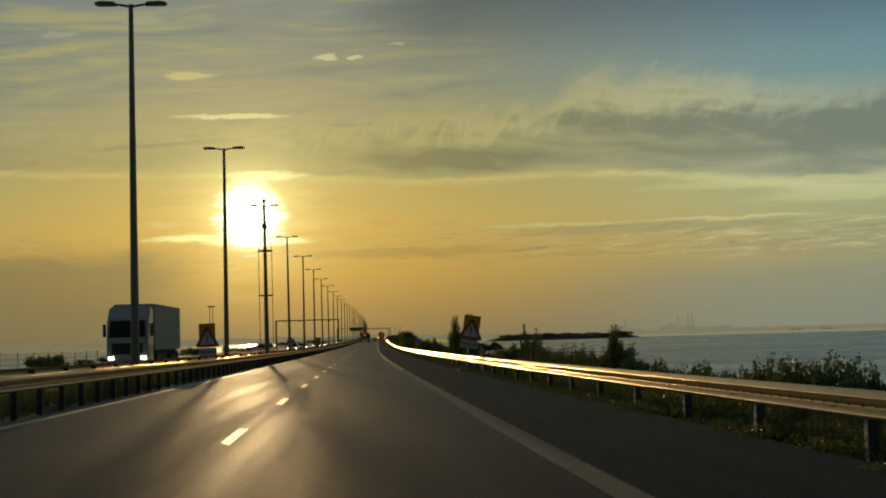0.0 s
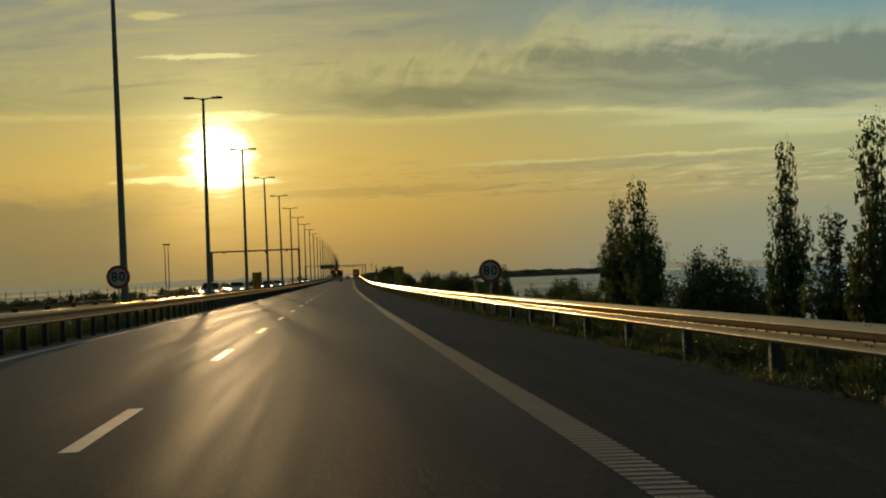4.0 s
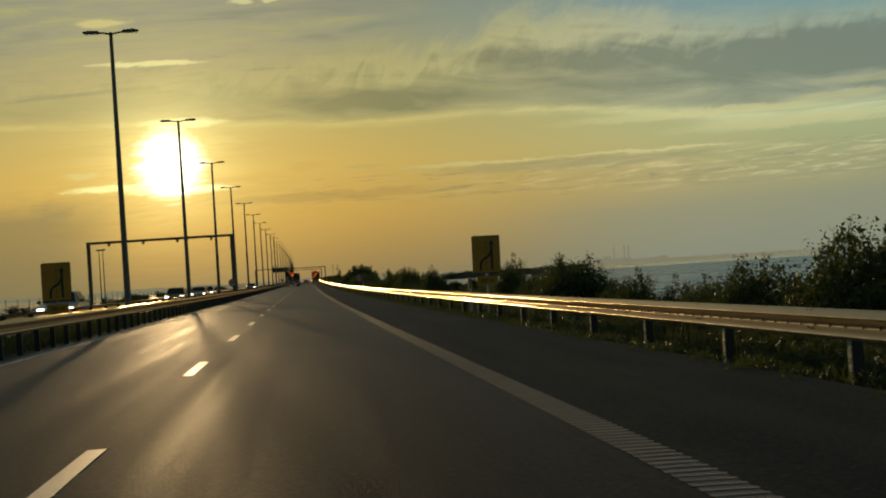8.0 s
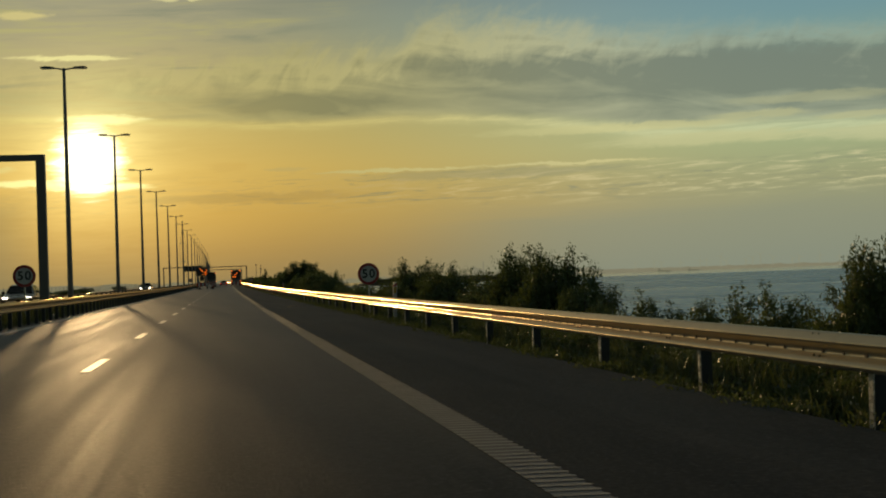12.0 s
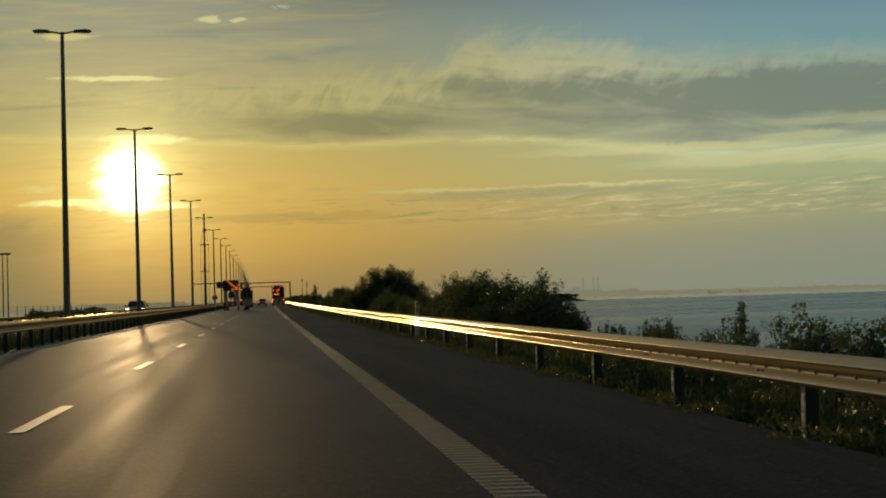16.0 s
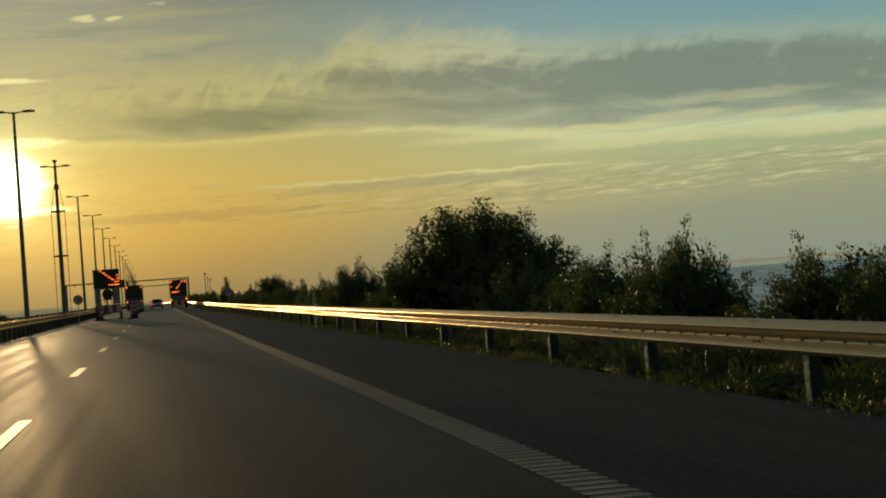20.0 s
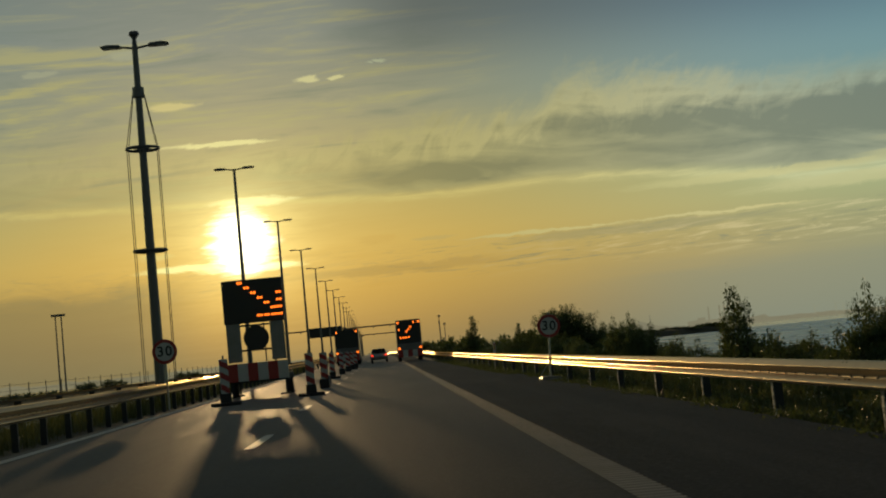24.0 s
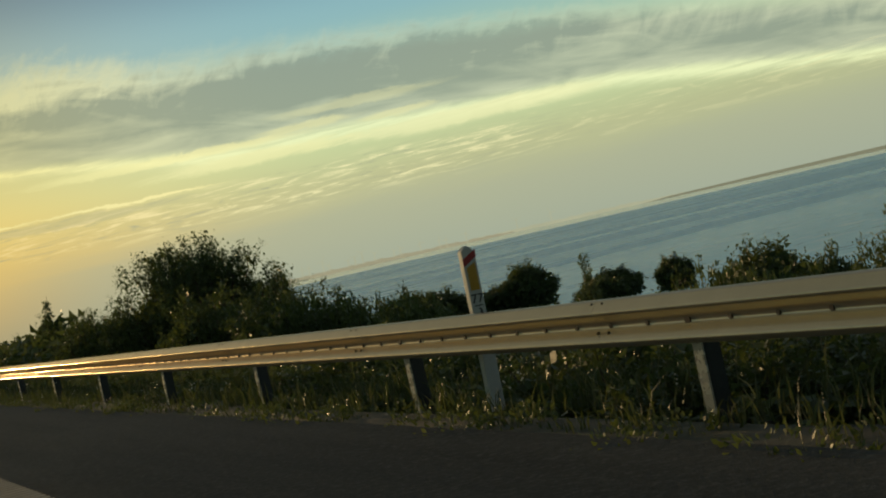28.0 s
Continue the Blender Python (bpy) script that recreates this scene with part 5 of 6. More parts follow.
def shrub(name, seed, w, h, limbs, leaves, size, material, upright=0.5, label="", category="bush", trunk=0.0, group="", core=0):
    """Limbs fan out from the base; twigs grow from them and carry clumps of leaves; core: broad leaves that fill the inside."""
    random.seed(seed)
    t = thing(name, Matrix.Identity(4), label, category, group)
    bm = bmesh.new()
    vs, fs = [], []
    tips = []
    for i in range(limbs):
        a = 2 * math.pi * (i + random.random() * 0.8) / limbs
        out = (random.random() ** 0.6) * w / 2
        base = Vector((math.cos(a) * 0.15 * w * random.random() * (0.3 if trunk else 1.6), math.sin(a) * 0.15 * w * random.random() * (0.3 if trunk else 1.6), trunk * h * random.uniform(0.5, 1.0)))
        hh = h * (1.0 - 0.5 * (2 * out / w) ** (3 if trunk else 2)) * random.uniform(0.76 if trunk else 0.72, 1.0 if trunk else 1.04)
        tip = Vector((math.cos(a) * out, math.sin(a) * out, hh))
        mid = base.lerp(tip, 0.5) + Vector((math.cos(a), math.sin(a), 0)) * out * 0.25 * (1 - upright) + Vector((0, 0, 0.06 * h))
        rod(bm, base, mid, 0.012 * h + 0.01, 0.008 * h + 0.006, 4)
        rod(bm, mid, tip, 0.008 * h + 0.006, 0.005, 3)
        tips.append((base, mid, tip))
    if trunk:
        rod(bm, (0, 0, -0.3), (0, 0, trunk * h), 0.035 * h, 0.026 * h, 8)
    per = leaves // limbs
    for base, mid, tip in tips:
        n_tw = 12 if trunk else 8
        twigs = []
        for j in range(n_tw):
            u = 0.28 + 0.72 * (j + random.random()) / n_tw
            p = base.lerp(mid, u * 2) if u < 0.5 else mid.lerp(tip, u * 2 - 1)
            d = Vector((random.gauss(0, 1), random.gauss(0, 1), random.gauss(0.25 + upright, 0.55))).normalized()
            twigs.append((p, p + d * random.uniform(0.10, 0.26) * (w + h) / 2 * (0.75 if trunk else 1.0) * (0.6 if u > 0.85 else 1.0)))
        twigs.append((mid.lerp(tip, 0.6), tip + Vector((0, 0, (0.04 if trunk else 0.10) * h * random.random()))))
        for p, q in twigs:
            if random.random() < 0.22:
                rod(bm, p, q, 0.006, 0.003, 3)
            axis = (q - p).normalized()
            for _ in range(per // (n_tw + 1)):
                u = random.random() ** 0.75
                spread = (0.030 if trunk else 0.040) * (w + h) / 2 * (1.15 - u * 0.75)
                c = p.lerp(q, u) + Vector([max(-1.5, min(1.5, random.gauss(0, 1))) for _ in range(3)]) * spread
                if c.z < 0.02:
                    continue
                d = (axis * 0.7 + Vector((random.gauss(0, 0.7), random.gauss(0, 0.7), random.gauss(0.1, 0.6)))).normalized()
                leaf(vs, fs, c, d, size * random.uniform(0.65, 1.3) * (2.4 - 1.7 * u), random.uniform(0.22, 0.36), u < 0.5)
    for _ in range(core):
        a, q = random.uniform(0, 2 * math.pi), random.random() ** 0.5 * 0.8
        roof = h * (0.98 - 0.55 * q * q) * 0.84
        c = Vector((math.cos(a) * q * w / 2, math.sin(a) * q * w / 2, random.uniform(trunk * h * 0.6, roof)))
        d = Vector((random.gauss(0, 1), random.gauss(0, 1), random.gauss(0.3, 0.7))).normalized()
        leaf(vs, fs, c, d, size * random.uniform(2.0, 4.2), random.uniform(0.3, 0.5))
    part("branchwork", bm, BARK, t, "thin brown branches")
    ob = new("crown", plant_mesh("crown", vs, fs, material))
    ob.parent = t
    reach = sorted(math.hypot(v.x, v.y) for v in vs)
    tops = sorted(v.z for v in vs)
    return t, (2 * reach[int(len(vs) * 0.96)], tops[int(len(vs) * 0.995)])


def put_plants(plant, spots):
    """Copies of one plant: (s, X, top over the road, width)."""
    proto, size0 = plant
    first_spot = True
    for s, X, top, w in spots:
        g = ground_height(s, X)
        k = random.uniform(0, 360)
        m = stand(s, X, g - 0.05, k, (w / size0[0], w / size0[0], (top - g) / size0[1]))
        if first_spot:
            proto.matrix_basis = m
            first_spot = False
        else:
            o = copy_thing(proto, Matrix.Identity(4))
            o.matrix_basis = m


# ---- things along the road ----
control_sign(stand(-214.3, 4.72, -0.05) @ pose(0, 0, 0, 0, 9.5, 0))
control_sign(stand(-212.65, -7.3, -0.3) @ pose(0, 0, 0, 0, -1, 0))
speed_sign(stand(-140.5, 5.36, -0.08), "80", 0.80, 1.55)
speed_sign(stand(-140.0, -7.3, -0.05), "80", 0.80, 1.62)
lane_sign(stand(-57.2, 5.66, -0.12) @ pose(0, 0, 0, 0, 1, 0))
lane_sign(stand(-56.8, -7.75, -0.35))
speed_sign(stand(33.2, 5.36, -0.08), "50", 0.80, 1.55)
speed_sign(stand(33.9, -6.9, 0.0), "50", 0.80, 1.62)
speed_sign(stand(240.5, 4.89, -0.03) @ pose(0, 0, 0, 0, 3.5, 0), "30", 0.69, 1.58, True, True)
speed_sign(stand(239.0, -6.05, 0.0), "30", 0.70, 1.66)
for s in (-217.8, -137.4, -57.1, 24.0, 104.6, 184.2):
    marker_post(stand(s + 1.9, 5.36, -0.06) @ pose(0, 0, 0, 0, random.uniform(-2, 2), 0))
marker_post(stand(265.9, 5.36, -0.02) @ pose(0, 0, 0, 0, 1.5, 0), "77/3")
arrow_board(stand(246.9, -4.2, 0.0))
beacon_board(stand(239.4, -4.5, 0.0, 20))
for i, (s, X) in enumerate(((242.6, -2.25), (251.2, -2.2), (259.3, -2.5), (270.2, -2.6), (282.5, -2.5), (293.0, -2.4), (303.5, -2.35), (314.0, -2.3))):
    beacon_board(stand(s, X, 0.0, random.uniform(-8, 8)), i in (1, 2, 4, 5, 7))
works_truck(stand(336.0, 2.75, 0.0), "dark roadwork truck with lit amber arrow on the hard shoulder", 4.1)
works_truck(stand(342.0, -3.6, 0.0), "dark roadwork truck parked in the closed lane", 3.7, True, False)
works_truck(stand(372.0, -4.0, 0.0), "dark roadwork truck parked in the closed lane", 3.3, False, False)
car_thing(stand(344.0, -0.4, 0.0, 180), CAR_PAINT[0], "silver hatchback in the open lane")
articulated_lorry(stand(-196.0, -13.9, 0.0))
for s, X, p, lab in ((21.5, -11.4, 1, "dark estate car with lit headlights on the opposite carriageway"), (47.8, -11.4, 2, "white car on the opposite carriageway"), (66.0, -11.8, 0, "silver car on the opposite carriageway"),
                     (-66.0, -11.4, 0, "silver car on the opposite carriageway"), (-36.5, -11.4, 2, "white car on the opposite carriageway"), (190.0, -11.5, 0, "silver car on the opposite carriageway")):
    car_thing(stand(s, X, 0.0), CAR_PAINT[p], lab, True)
portal_gantry(stand(41.0, -7.1, 0.0), 14.4, 6.4, 0.36, "slender steel portal gantry over the opposite carriageway")
portal_gantry(stand(478.0, 7.6, 0.0), 14.4, 6.3, 0.4, "steel portal gantry over the lanes with signal lamps")
portal_gantry(stand(480.0, -7.2, 0.0), 14.4, 6.3, 0.4, "steel portal gantry with dark message board over the opposite carriageway", (-7.2, -0.4, 4.9, 6.9))
portal_gantry(stand(600.0, 7.6, 0.0), 14.4, 6.3, 0.4, "far steel portal gantry over the lanes")
twin_mast(stand(725.0, -119.5, -2.0), 28.0)
windsock(stand(-131.7, -21.9, -0.4))
wire_fence(-300, 520, -25.5, -0.45)
for s, X, h in ((430, 10, 7.5), (455, 12, 6.5), (520, 14, 8.0)):
    t = thing("pole", stand(s, X, -1.5), "slim dark pole beside the road", "pole", "slim poles")
    bm = bmesh.new()
    rod(bm, (0, 0, 0), (0, 0, h), 0.09, 0.06, 8)
    part("shaft", bm, POLE, t)
    bm = bmesh.new()
    box(bm, -0.2, 0.2, -0.1, 0.1, h, h + 0.4, 0.03)
    part("head", bm, LAMPHEAD, t)

# ---- bushes and trees: (s, X, top over the road, width) ----
random.seed(21)
big = shrub("tree", 31, 8.0, 5.6, 64, 76000, 0.060, LEAF, 0.25, "round-crowned dark green tree on the bank", "tree", 0.16, "trees on the bank", 9000)
put_plants(big, [(185.4, 11.6, 3.9, 7.4), (301.2, 13.6, 3.1, 6.3)])
oval = shrub("bush", 41, 4.2, 3.2, 44, 19000, 0.050, LEAF, 0.5, "dense dark green bush behind the guard rail", "bush", 0.0, "bushes on the bank", 4200)
put_plants(oval, [(-204.2, 9.5, 1.05, 2.7), (-207.6, 9.2, 1.05, 2.6), (-190.2, 9.8, 1.15, 3.4), (-186.0, 9.6, 1.1, 3.0), (-153.8, 9.6, 1.7, 3.0), (-126.0, 10.2, 0.98, 2.6), (-129.4, 9.8, 1.1, 2.4),
                  (-78.4, 9.6, 1.7, 4.4), (-82.6, 9.5, 1.45, 3.6), (-72.0, 9.6, 1.2, 3.0), (-53.6, 9.3, 1.68, 3.3), (-50.0, 9.5, 1.45, 2.4), (-46.8, 9.4, 1.3, 2.2), (-31.6, 9.6, 1.0, 2.6),
                  (-5.2, 9.2, 1.5, 2.4), (1.6, 9.4, 1.45, 2.4), (21.4, 9.6, 1.95, 3.2), (26.6, 9.8, 2.1, 3.2), (32.5, 10.2, 1.6, 3.4), (38.8, 9.4, 1.75, 3.4), (44.0, 9.8, 1.5, 3.4), (56.4, 10.4, 2.15, 4.4), (60.6, 10.4, 1.45, 2.4),
                  (71.0, 9.0, 0.85, 3.0), (75.0, 9.2, 0.8, 3.0), (98.1, 11.0, 0.48, 2.0), (106.6, 9.6, 1.5, 3.0), (111.0, 9.8, 2.0, 4.2), (115.5, 9.4, 2.1, 4.4), (120.4, 9.4, 2.15, 4.2), (125.0, 9.4, 1.9, 3.8), (130.5, 10.2, 1.3, 3.6),
                  (142.4, 9.2, 1.35, 3.2), (146.8, 9.4, 1.15, 3.0), (152.4, 8.9, 1.25, 3.2), (159.6, 9.4, 1.55, 3.0), (164.0, 9.6, 1.45, 3.2), (168.6, 10.2, 1.2, 3.2), (174.5, 10.4, 1.6, 3.6), (192.8, 10.2, 1.9, 4.0), (203.6, 9.8, 2.1, 3.6), (209.0, 9.4, 1.5, 3.2),
                  (220.4, 9.6, 1.25, 3.0), (226.4, 9.6, 1.3, 2.6), (259.8, 10.6, 1.45, 3.0), (256.6, 10.8, 1.3, 2.4), (263.6, 11.8, 0.8, 2.2), (267.0, 12.6, 0.5, 2.0), 
                  (286.5, 11.4, 1.2, 3.6), (291.5, 11.0, 1.5, 3.4), (304.5, 11.0, 1.55, 4.2), (234.5, 10.5, 0.75, 3.0)])
willow = shrub("bush", 53, 3.0, 3.0, 26, 13000, 0.046, LEAF2, 0.95, "loose upright grey-green bush behind the guard rail", "bush", 0.0, "bushes on the bank", 1500)
put_plants(willow, [(-230.1, 8.9, 1.45, 1.7), (-230.9, 9.0, 1.0, 2.0), (-210.7, 8.6, 0.8, 0.7), (-213.4, 9.3, 0.98, 2.2), (-216.8, 9.0, 0.88, 2.2), (-220.0, 9.0, 0.95, 2.0), (-223.0, 8.8, 0.85, 1.8), (-225.4, 8.6, 1.05, 1.0), (-227.9, 8.6, 0.92, 1.2), (-233.2, 8.8, 0.7, 1.6), (-237.3, 9.0, 0.52, 1.6), (-241.5, 9.0, 0.4, 1.6),
                    (-191.4, 11.0, 1.85, 1.6), (-199.0, 10.0, 0.85, 2.6), (-132.2, 9.2, 0.7, 1.6), (-123.0, 9.3, 0.72, 1.6), (-69.4, 9.0, 0.78, 1.8), (-70.2, 8.9, 0.85, 0.9), (-66.6, 9.1, 0.8, 1.6), (-63.6, 8.9, 1.0, 1.8), (-60.4, 9.2, 0.8, 1.8), (-138.4, 9.0, 0.78, 1.8), (-135.4, 9.1, 0.72, 1.8), (-140.6, 9.0, 0.7, 1.4), (-48.8, 8.7, 1.15, 1.4), (-50.4, 9.2, 1.5, 1.6), (-39.2, 9.3, 1.85, 1.9), (-38.0, 9.4, 1.3, 2.2), (-42.4, 9.3, 0.85, 1.4), (-28.0, 9.6, 0.8, 2.2),
                    (-5.0, 9.0, 1.8, 1.5), (-3.0, 9.0, 1.2, 1.8), (1.4, 9.2, 1.7, 1.5), (5.2, 9.3, 0.85, 1.8), (8.4, 9.5, 0.78, 2.2), (11.8, 9.0, 0.72, 1.7), (10.2, 9.1, 0.5, 1.4), (14.8, 8.8, 0.55, 1.3), (17.2, 9.0, 1.02, 1.6), (30.6, 9.0, 1.05, 1.6), (47.4, 8.2, 1.2, 1.7), (49.5, 8.4, 1.0, 1.6),
                    (66.8, 8.6, 0.88, 2.0), (69.4, 8.5, 0.84, 1.8), (72.6, 8.7, 0.82, 2.0), (77.6, 8.8, 0.72, 1.8), (81.8, 8.6, 0.9, 1.9), (79.4, 8.6, 0.88, 1.8), (86.5, 8.8, 0.62, 1.8), (91.0, 9.0, 0.55, 2.0), (123.4, 8.7, 2.0, 1.8), (118.0, 8.8, 2.1, 2.0),
                    (137.8, 8.6, 1.0, 1.0), (136.4, 8.6, 0.95, 1.1), (134.3, 8.4, 0.82, 0.9), (133.2, 8.4, 0.84, 1.5), (132.0, 8.4, 0.9, 0.9), (140.2, 8.7, 1.2, 1.4), (151.0, 9.4, 1.1, 2.2), (152.8, 8.5, 1.4, 1.4), (150.6, 8.6, 1.35, 1.4), (159.0, 9.2, 1.85, 1.5), (160.8, 9.3, 1.75, 1.4), (164.5, 9.4, 1.62, 1.8),
                    (204.6, 9.5, 2.55, 2.6), (207.4, 9.4, 2.1, 2.2), (217.2, 9.5, 2.0, 1.8), (219.4, 9.5, 1.4, 1.6), (222.4, 9.4, 1.32, 1.8), (226.0, 9.5, 1.5, 1.4), (243.2, 9.2, 0.82, 1.6), (258.0, 10.4, 1.68, 1.5), (260.4, 10.5, 1.62, 1.4), (256.0, 10.4, 1.45, 1.2), (255.2, 11.8, 0.5, 2.4), (252.6, 12.2, 0.42, 2.2),
                    (264.3, 9.0, 0.95, 0.9), (263.6, 9.0, 0.90, 0.8), (262.7, 9.0, 1.0, 0.8), (262.0, 9.0, 0.92, 0.9), (261.5, 9.1, 0.62, 0.9), (263.4, 9.2, 0.5, 2.0), (265.2, 9.0, 0.62, 0.9)])
spire = shrub("sapling", 67, 1.5, 4.0, 14, 5200, 0.060, LEAF2, 1.6, "slim upright young poplar on the bank", "young tree", 0.0, "saplings on the bank", 300)
put_plants(spire, [(-145.9, 8.8, 3.5, 1.3), (-148.7, 8.8, 3.85, 1.3), (-146.6, 8.9, 2.6, 1.4), (-150.2, 8.8, 2.4, 1.1), (-144.1, 8.9, 2.65, 1.0), (-165.5, 8.9, 3.65, 1.0), (-160.8, 9.0, 3.7, 0.9), (-163.2, 9.1, 2.2, 1.3), (-186.6, 10.8, 2.5, 0.7), (-188.2, 10.8, 1.7, 0.9), (-230.4, 8.8, 1.85, 0.7), (-229.2, 8.9, 1.7, 0.6),
                   (-118.7, 8.1, 1.95, 0.85), (-121.7, 8.1, 1.85, 0.6), (-122.2, 8.2, 1.55, 0.55), (84.1, 8.4, 1.08, 0.6), (-64.6, 8.8, 1.05, 0.5), (241.6, 10.8, 2.25, 1.1), (240.4, 10.8, 1.75, 1.0), (242.6, 10.8, 1.5, 0.9), (319, 12, 2.6, 1.4), (364, 11, 4.4, 2.0), (270.6, 9.4, 0.8, 0.4)])
low = shrub("shrub", 83, 3.4, 1.9, 30, 8000, 0.062, LEAF, 0.3, "low rounded dark shrub on the slope to the sea", "shrub", 0.0, "low shrubs on the slope", 1600)
put_plants(low, [(-251.0, 8.8, 0.88, 2.4), (-253.0, 9.0, 0.76, 2.2), (-248.8, 8.8, 0.82, 2.2), (-246.2, 8.9, 0.55, 1.6), (-245.0, 9.0, 0.52, 1.4), (-98.6, 9.8, 0.5, 1.7), (-95.0, 10.8, 0.42, 1.9), (-105.4, 10.6, 0.3, 1.1), (-110.2, 9.4, 0.28, 1.2), (-91.8, 9.6, 0.48, 1.6), (99.3, 10.0, 0.38, 1.6), (13.4, 8.8, 0.47, 0.7),
                 (269.4, 10.2, 0.36, 1.5), (291.0, 15.3, 0.15, 2.8), (282.3, 12.0, 0.58, 3.0), (280.2, 11.4, 0.5, 2.2), (285.4, 11.6, 0.7, 3.0), (270.8, 12.6, 0.02, 2.2)] + [(s + random.uniform(-3, 3), X + random.uniform(-1.2, 1.2), top + random.uniform(-0.25, 0.2), w * random.uniform(0.8, 1.3)) for s, X, top, w in
                 [(-225, 11, 0.4, 3.4), (-215, 12, 0.3, 4), (-205, 13, 0.2, 4), (-176, 11, 0.5, 4), (-160, 11.5, 0.6, 4), (-138, 12, 0.2, 4), (-64, 12.5, 0.6, 4), (-24, 10.5, 0.55, 3.0), (-16, 10.5, 0.5, 3.0), (0, 13, 0.3, 4), (48, 12, 0.5, 4), (64, 11.5, 0.4, 3.4),
                  (148, 12, 0.6, 4), (158, 12.5, 0.8, 4), (168, 12, 0.9, 4.6), (178, 12.5, 1.2, 5), (197, 13, 1.0, 4.6), (213, 10.4, 0.8, 3.4), (231, 11, 0.6, 4), (238, 11.4, 0.7, 3.4), (247, 12.4, 0.3, 3)]])
dome = shrub("bush", 101, 4.8, 3.8, 34, 7000, 0.11, LEAF, 0.25, "dense dome-shaped dark bush on the low foreland", "bush", 0.0, "bushes on the foreland", 2600)
put_plants(dome, [(350.8, 54.7, -1.64, 5.0), (352.2, 53.0, -3.0, 5.4), (339.0, 54.8, -3.1, 4.8), (332.1, 55.4, -2.85, 2.9), (303.7, 39.4, -1.7, 5.4), (354.1, 48.6, -2.3, 5.6), (346.5, 41.7, -1.95, 5.0), (298.5, 38.4, -2.3, 4.0), (362.0, 50.0, -2.4, 6.0), (340.5, 36.0, -2.2, 5.4), (334.0, 50.5, -3.3, 4.0), (372.0, 46.0, -2.2, 6.5)])
random.seed(15)
thicket = shrub("shrub", 89, 3.6, 1.4, 22, 5200, 0.045, LEAF, 0.4, "low tangled undergrowth behind the guard rail", "shrub", 0.0, "undergrowth on the bank", 1100)
put_plants(thicket, [(-296 + 5.6 * i + random.uniform(-1.5, 1.5), 7.4 + random.uniform(-0.4, 1.4), random.uniform(-0.05, 0.36), random.uniform(3.4, 5.0)) for i in range(106)]
           + [(-296 + 2.9 * i + random.uniform(-0.8, 0.8), 6.5 + random.uniform(-0.25, 0.3), random.uniform(0.22, 0.46), random.uniform(2.0, 2.9)) for i in range(204)])
random.seed(77)
far_rows = [(312 + 9 * i + random.uniform(-3, 3), 9.5 + random.uniform(0, 5), random.uniform(1.0, 2.6), random.uniform(4, 7)) for i in range(46)] + [(-300 + 13 * i, -30 - random.uniform(0, 22), random.uniform(-0.1, 1.0), random.uniform(3, 6)) for i in range(60)]
distant = shrub("bush", 97, 4.5, 3.2, 18, 1400, 0.18, LEAF, 0.4, "dark bush along the far roadside", "bush", 0.0, "far bushes")
put_plants(distant, far_rows)
for i in range(46):
    a = random.uniform(-1, 1)
    p = on(1490, 245) + Vector((a * 82, random.uniform(-38, 30), 0))
    o = copy_thing(distant[0], Matrix.Identity(4))
    o.matrix_basis = pose(p.x, p.y, -1.5, 0, 0, random.uniform(0, 360)) @ Matrix.Diagonal((4.5, 4.5, random.uniform(1.0, 1.9), 1))
    tagged(o, "dark scrub on the low spit of land", group="scrub on the spit")


# ---- verge: grass, weeds, blooms ----
def verge_mesh(name, seed, blades, x0, x1, tall, dy, material):
    random.seed(seed)
    vs, fs = [], []
    tufts = [(random.uniform(x0, x1), random.uniform(0, dy), random.uniform(0.5, 1.3)) for _ in range(blades // 14)]
    for cx, cy, k in tufts:
        for _ in range(14):
            x, y = cx + random.gauss(0, 0.09), cy + random.gauss(0, 0.09)
            h = tall * k * random.uniform(0.4, 1.1) * (0.35 + 0.65 * min(1.0, max(0.0, (x - x0) / 0.5)))
            bend = Vector((random.gauss(0, 0.3), random.gauss(0, 0.3), 1)).normalized()
            a = random.uniform(0, 2 * math.pi)
            side = Vector((math.cos(a), math.sin(a), 0)) * random.uniform(0.004, 0.010)
            base = Vector((x, y, -0.03))
            mid = base + Vector((bend.x * 0.4, bend.y * 0.4, 0.6)) * h
            tip = base + Vector((bend.x * 1.2, bend.y * 1.2, 0.95)) * h
            n = len(vs)
            vs += [base - side, base + side, mid + side * 0.8, mid - side * 0.8, tip]
            fs += [(n, n + 1, n + 2, n + 3), (n + 3, n + 2, n + 4)]
    return plant_mesh(name, vs, fs, material)


def weed_mesh(name, seed, clumps, dy):
    """Leafy clumps that spill unevenly over the edge of the asphalt."""
    random.seed(seed)
    vs, fs = [], []
    for _ in range(clumps):
        c = Vector((abs(random.gauss(0.0, 0.35)) - 0.12, random.uniform(0, dy), 0))
        r, h = random.uniform(0.08, 0.28), random.uniform(0.06, 0.22)
        for _ in range(int(70 * (r / 0.18))):
            a, u = random.uniform(0, 2 * math.pi), random.random() ** 0.5
            p = c + Vector((math.cos(a) * r * u, math.sin(a) * r * u * 1.4, h * (1 - 0.75 * u * u) * random.random() ** 0.6))
            d = Vector((math.cos(a) * 0.8, math.sin(a) * 0.8, random.uniform(0.2, 1.4))).normalized()
            leaf(vs, fs, p, d, random.uniform(0.02, 0.06), random.uniform(0.16, 0.3), random.random() < 0.4)
    return plant_mesh(name, vs, fs, WEED)


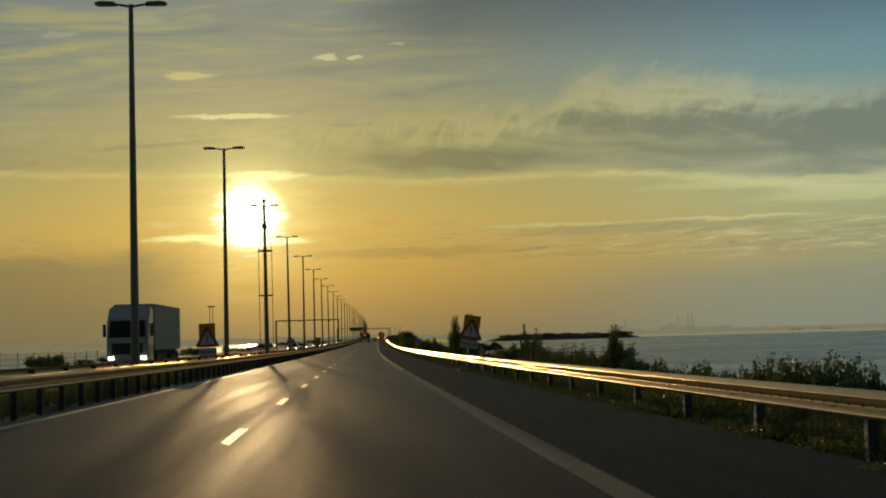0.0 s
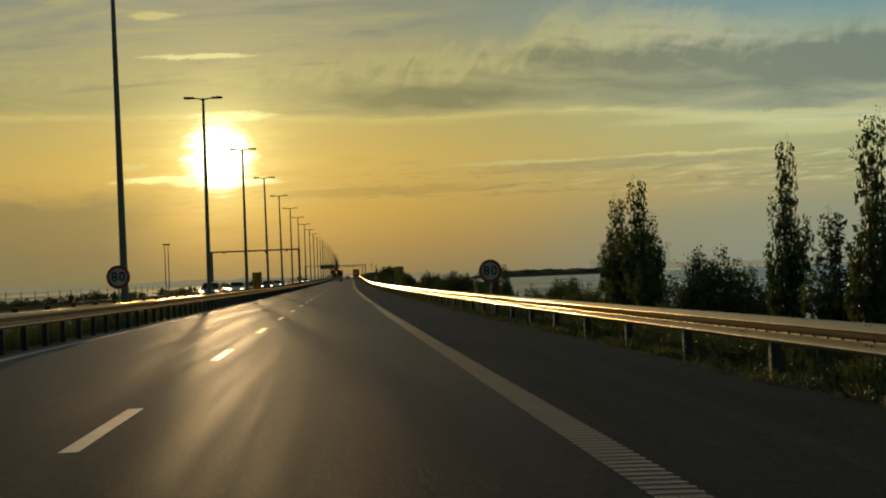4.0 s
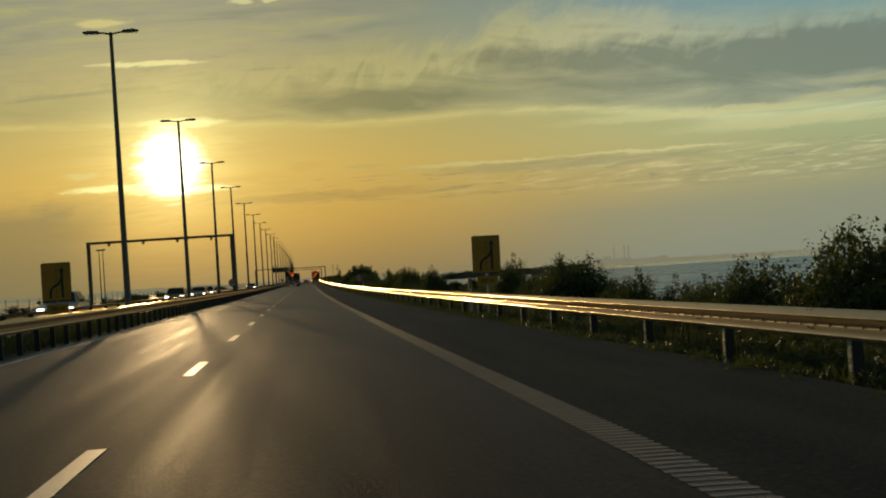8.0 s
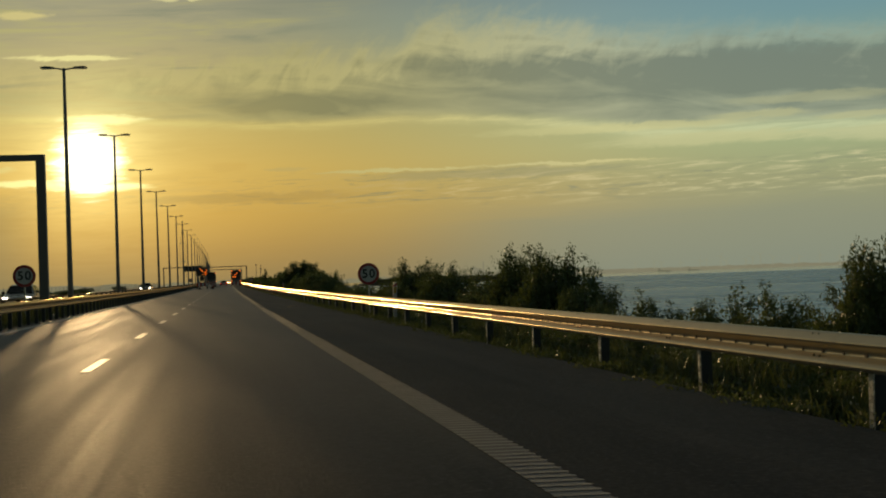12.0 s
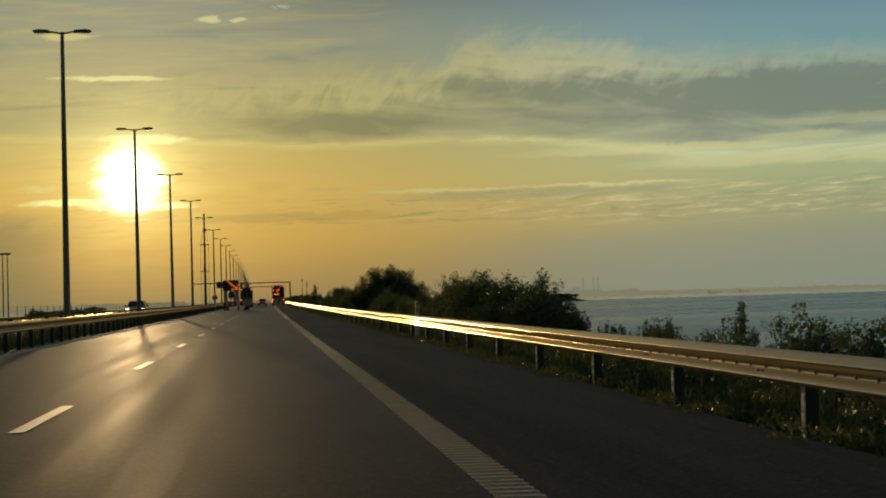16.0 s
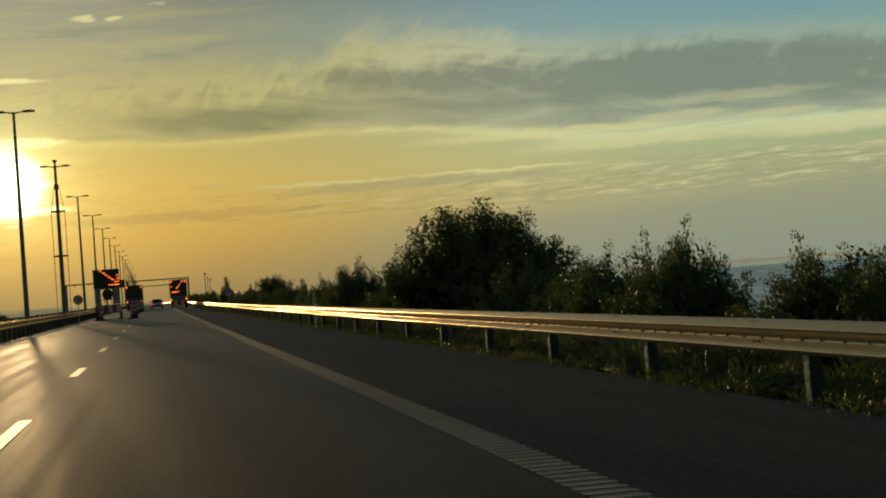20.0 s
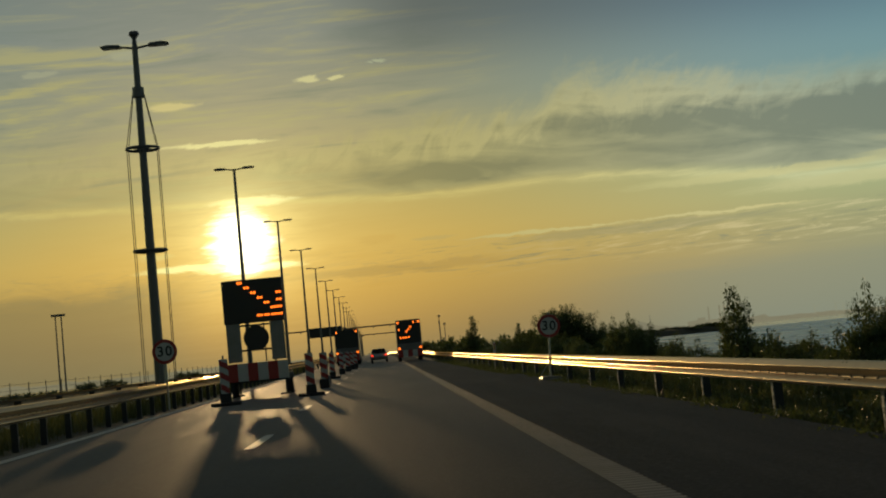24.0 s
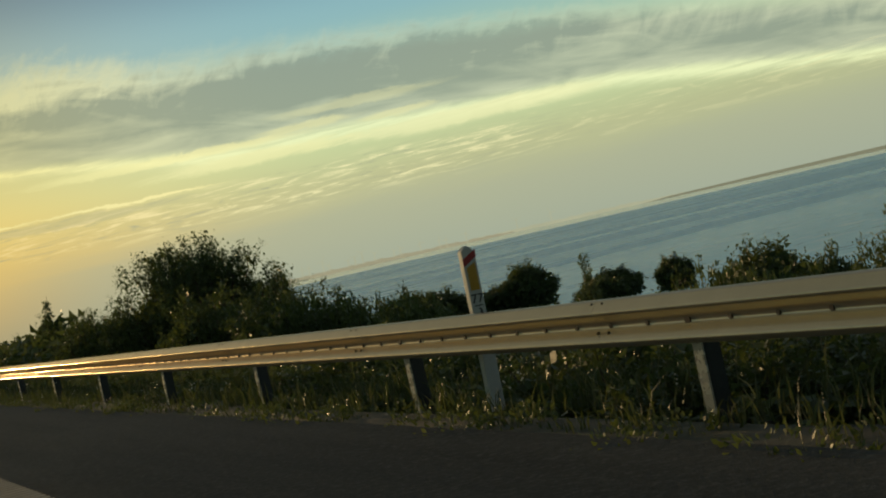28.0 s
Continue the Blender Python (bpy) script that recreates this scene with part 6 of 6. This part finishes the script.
def bloom_mesh(name, seed, n, x0, x1, dy):
    random.seed(seed)
    bm = bmesh.new()
    for _ in range(n):
        x, y, h = random.uniform(x0, x1), random.gauss(dy / 2, dy / 5), random.uniform(0.15, 0.5)
        for _ in range(4):
            bmesh.ops.create_icosphere(bm, subdivisions=1, radius=random.uniform(0.004, 0.010), matrix=Matrix.Translation((x + random.gauss(0, 0.025), y + random.gauss(0, 0.025), h + random.gauss(0, 0.03))))
    return mesh_of(name, bm, BLOOM)


DY = 8.0
kinds = [verge_mesh("verge_grass", 200 + i, 1400, 0.12, 2.0, 0.32, DY, GRASS) for i in range(3)]
blooms = [bloom_mesh("weed_blooms", 300 + i, 7, 0.1, 1.0, DY) for i in range(3)]
bank = [verge_mesh("bank_grass", 400 + i, 700, 0.0, 5.0, 0.75, DY, GRASS) for i in range(2)]
median = [verge_mesh("median_grass", 500 + i, 2000, 0.0, 1.9, 0.55, DY, GRASS) for i in range(2)]
weeds = [weed_mesh("verge_weeds", 600 + i, 20, DY) for i in range(3)]
random.seed(9)
for i in range(78):
    s = -300 + DY * i
    for nm, me, X, lab in (("verge_grass", kinds[i % 3], 4.78 if s < 246 else 4.4, "dry tufted verge grass under the guard rail"), ("verge_weeds", weeds[i % 3], 4.82 if s < 246 else 4.46, "low leafy weeds along the edge of the asphalt"), ("bank_grass", bank[i % 2], 6.4, "tall dry grass on the bank"), ("median_grass", median[i % 2], -8.5, "dry uncut grass in the median")):
        ob = tagged(new(nm, me), lab, "grass", kind="stuff")
        flip = random.random() < 0.5 and nm not in ("verge_grass", "verge_weeds")
        drop = {"verge_grass": -0.06, "verge_weeds": -0.05, "bank_grass": -0.55, "median_grass": -0.05}[nm]
        ob.matrix_basis = stand(s + (DY if flip else 0), X, drop) @ (Matrix.Diagonal((1, -1, 1, 1)) if flip else Matrix.Identity(4))
        if nm == "bank_grass":
            ob.matrix_basis = ob.matrix_basis @ pose(0, 0, 0, 0, 15, 0)
    if random.random() < 0.55 or s > 230:
        ob = tagged(new("weed_blooms", blooms[i % 3]), "small pale weed blooms in the verge", "weeds", kind="stuff")
        ob.matrix_basis = stand(s, 4.8 if s < 246 else 4.45, -0.05)
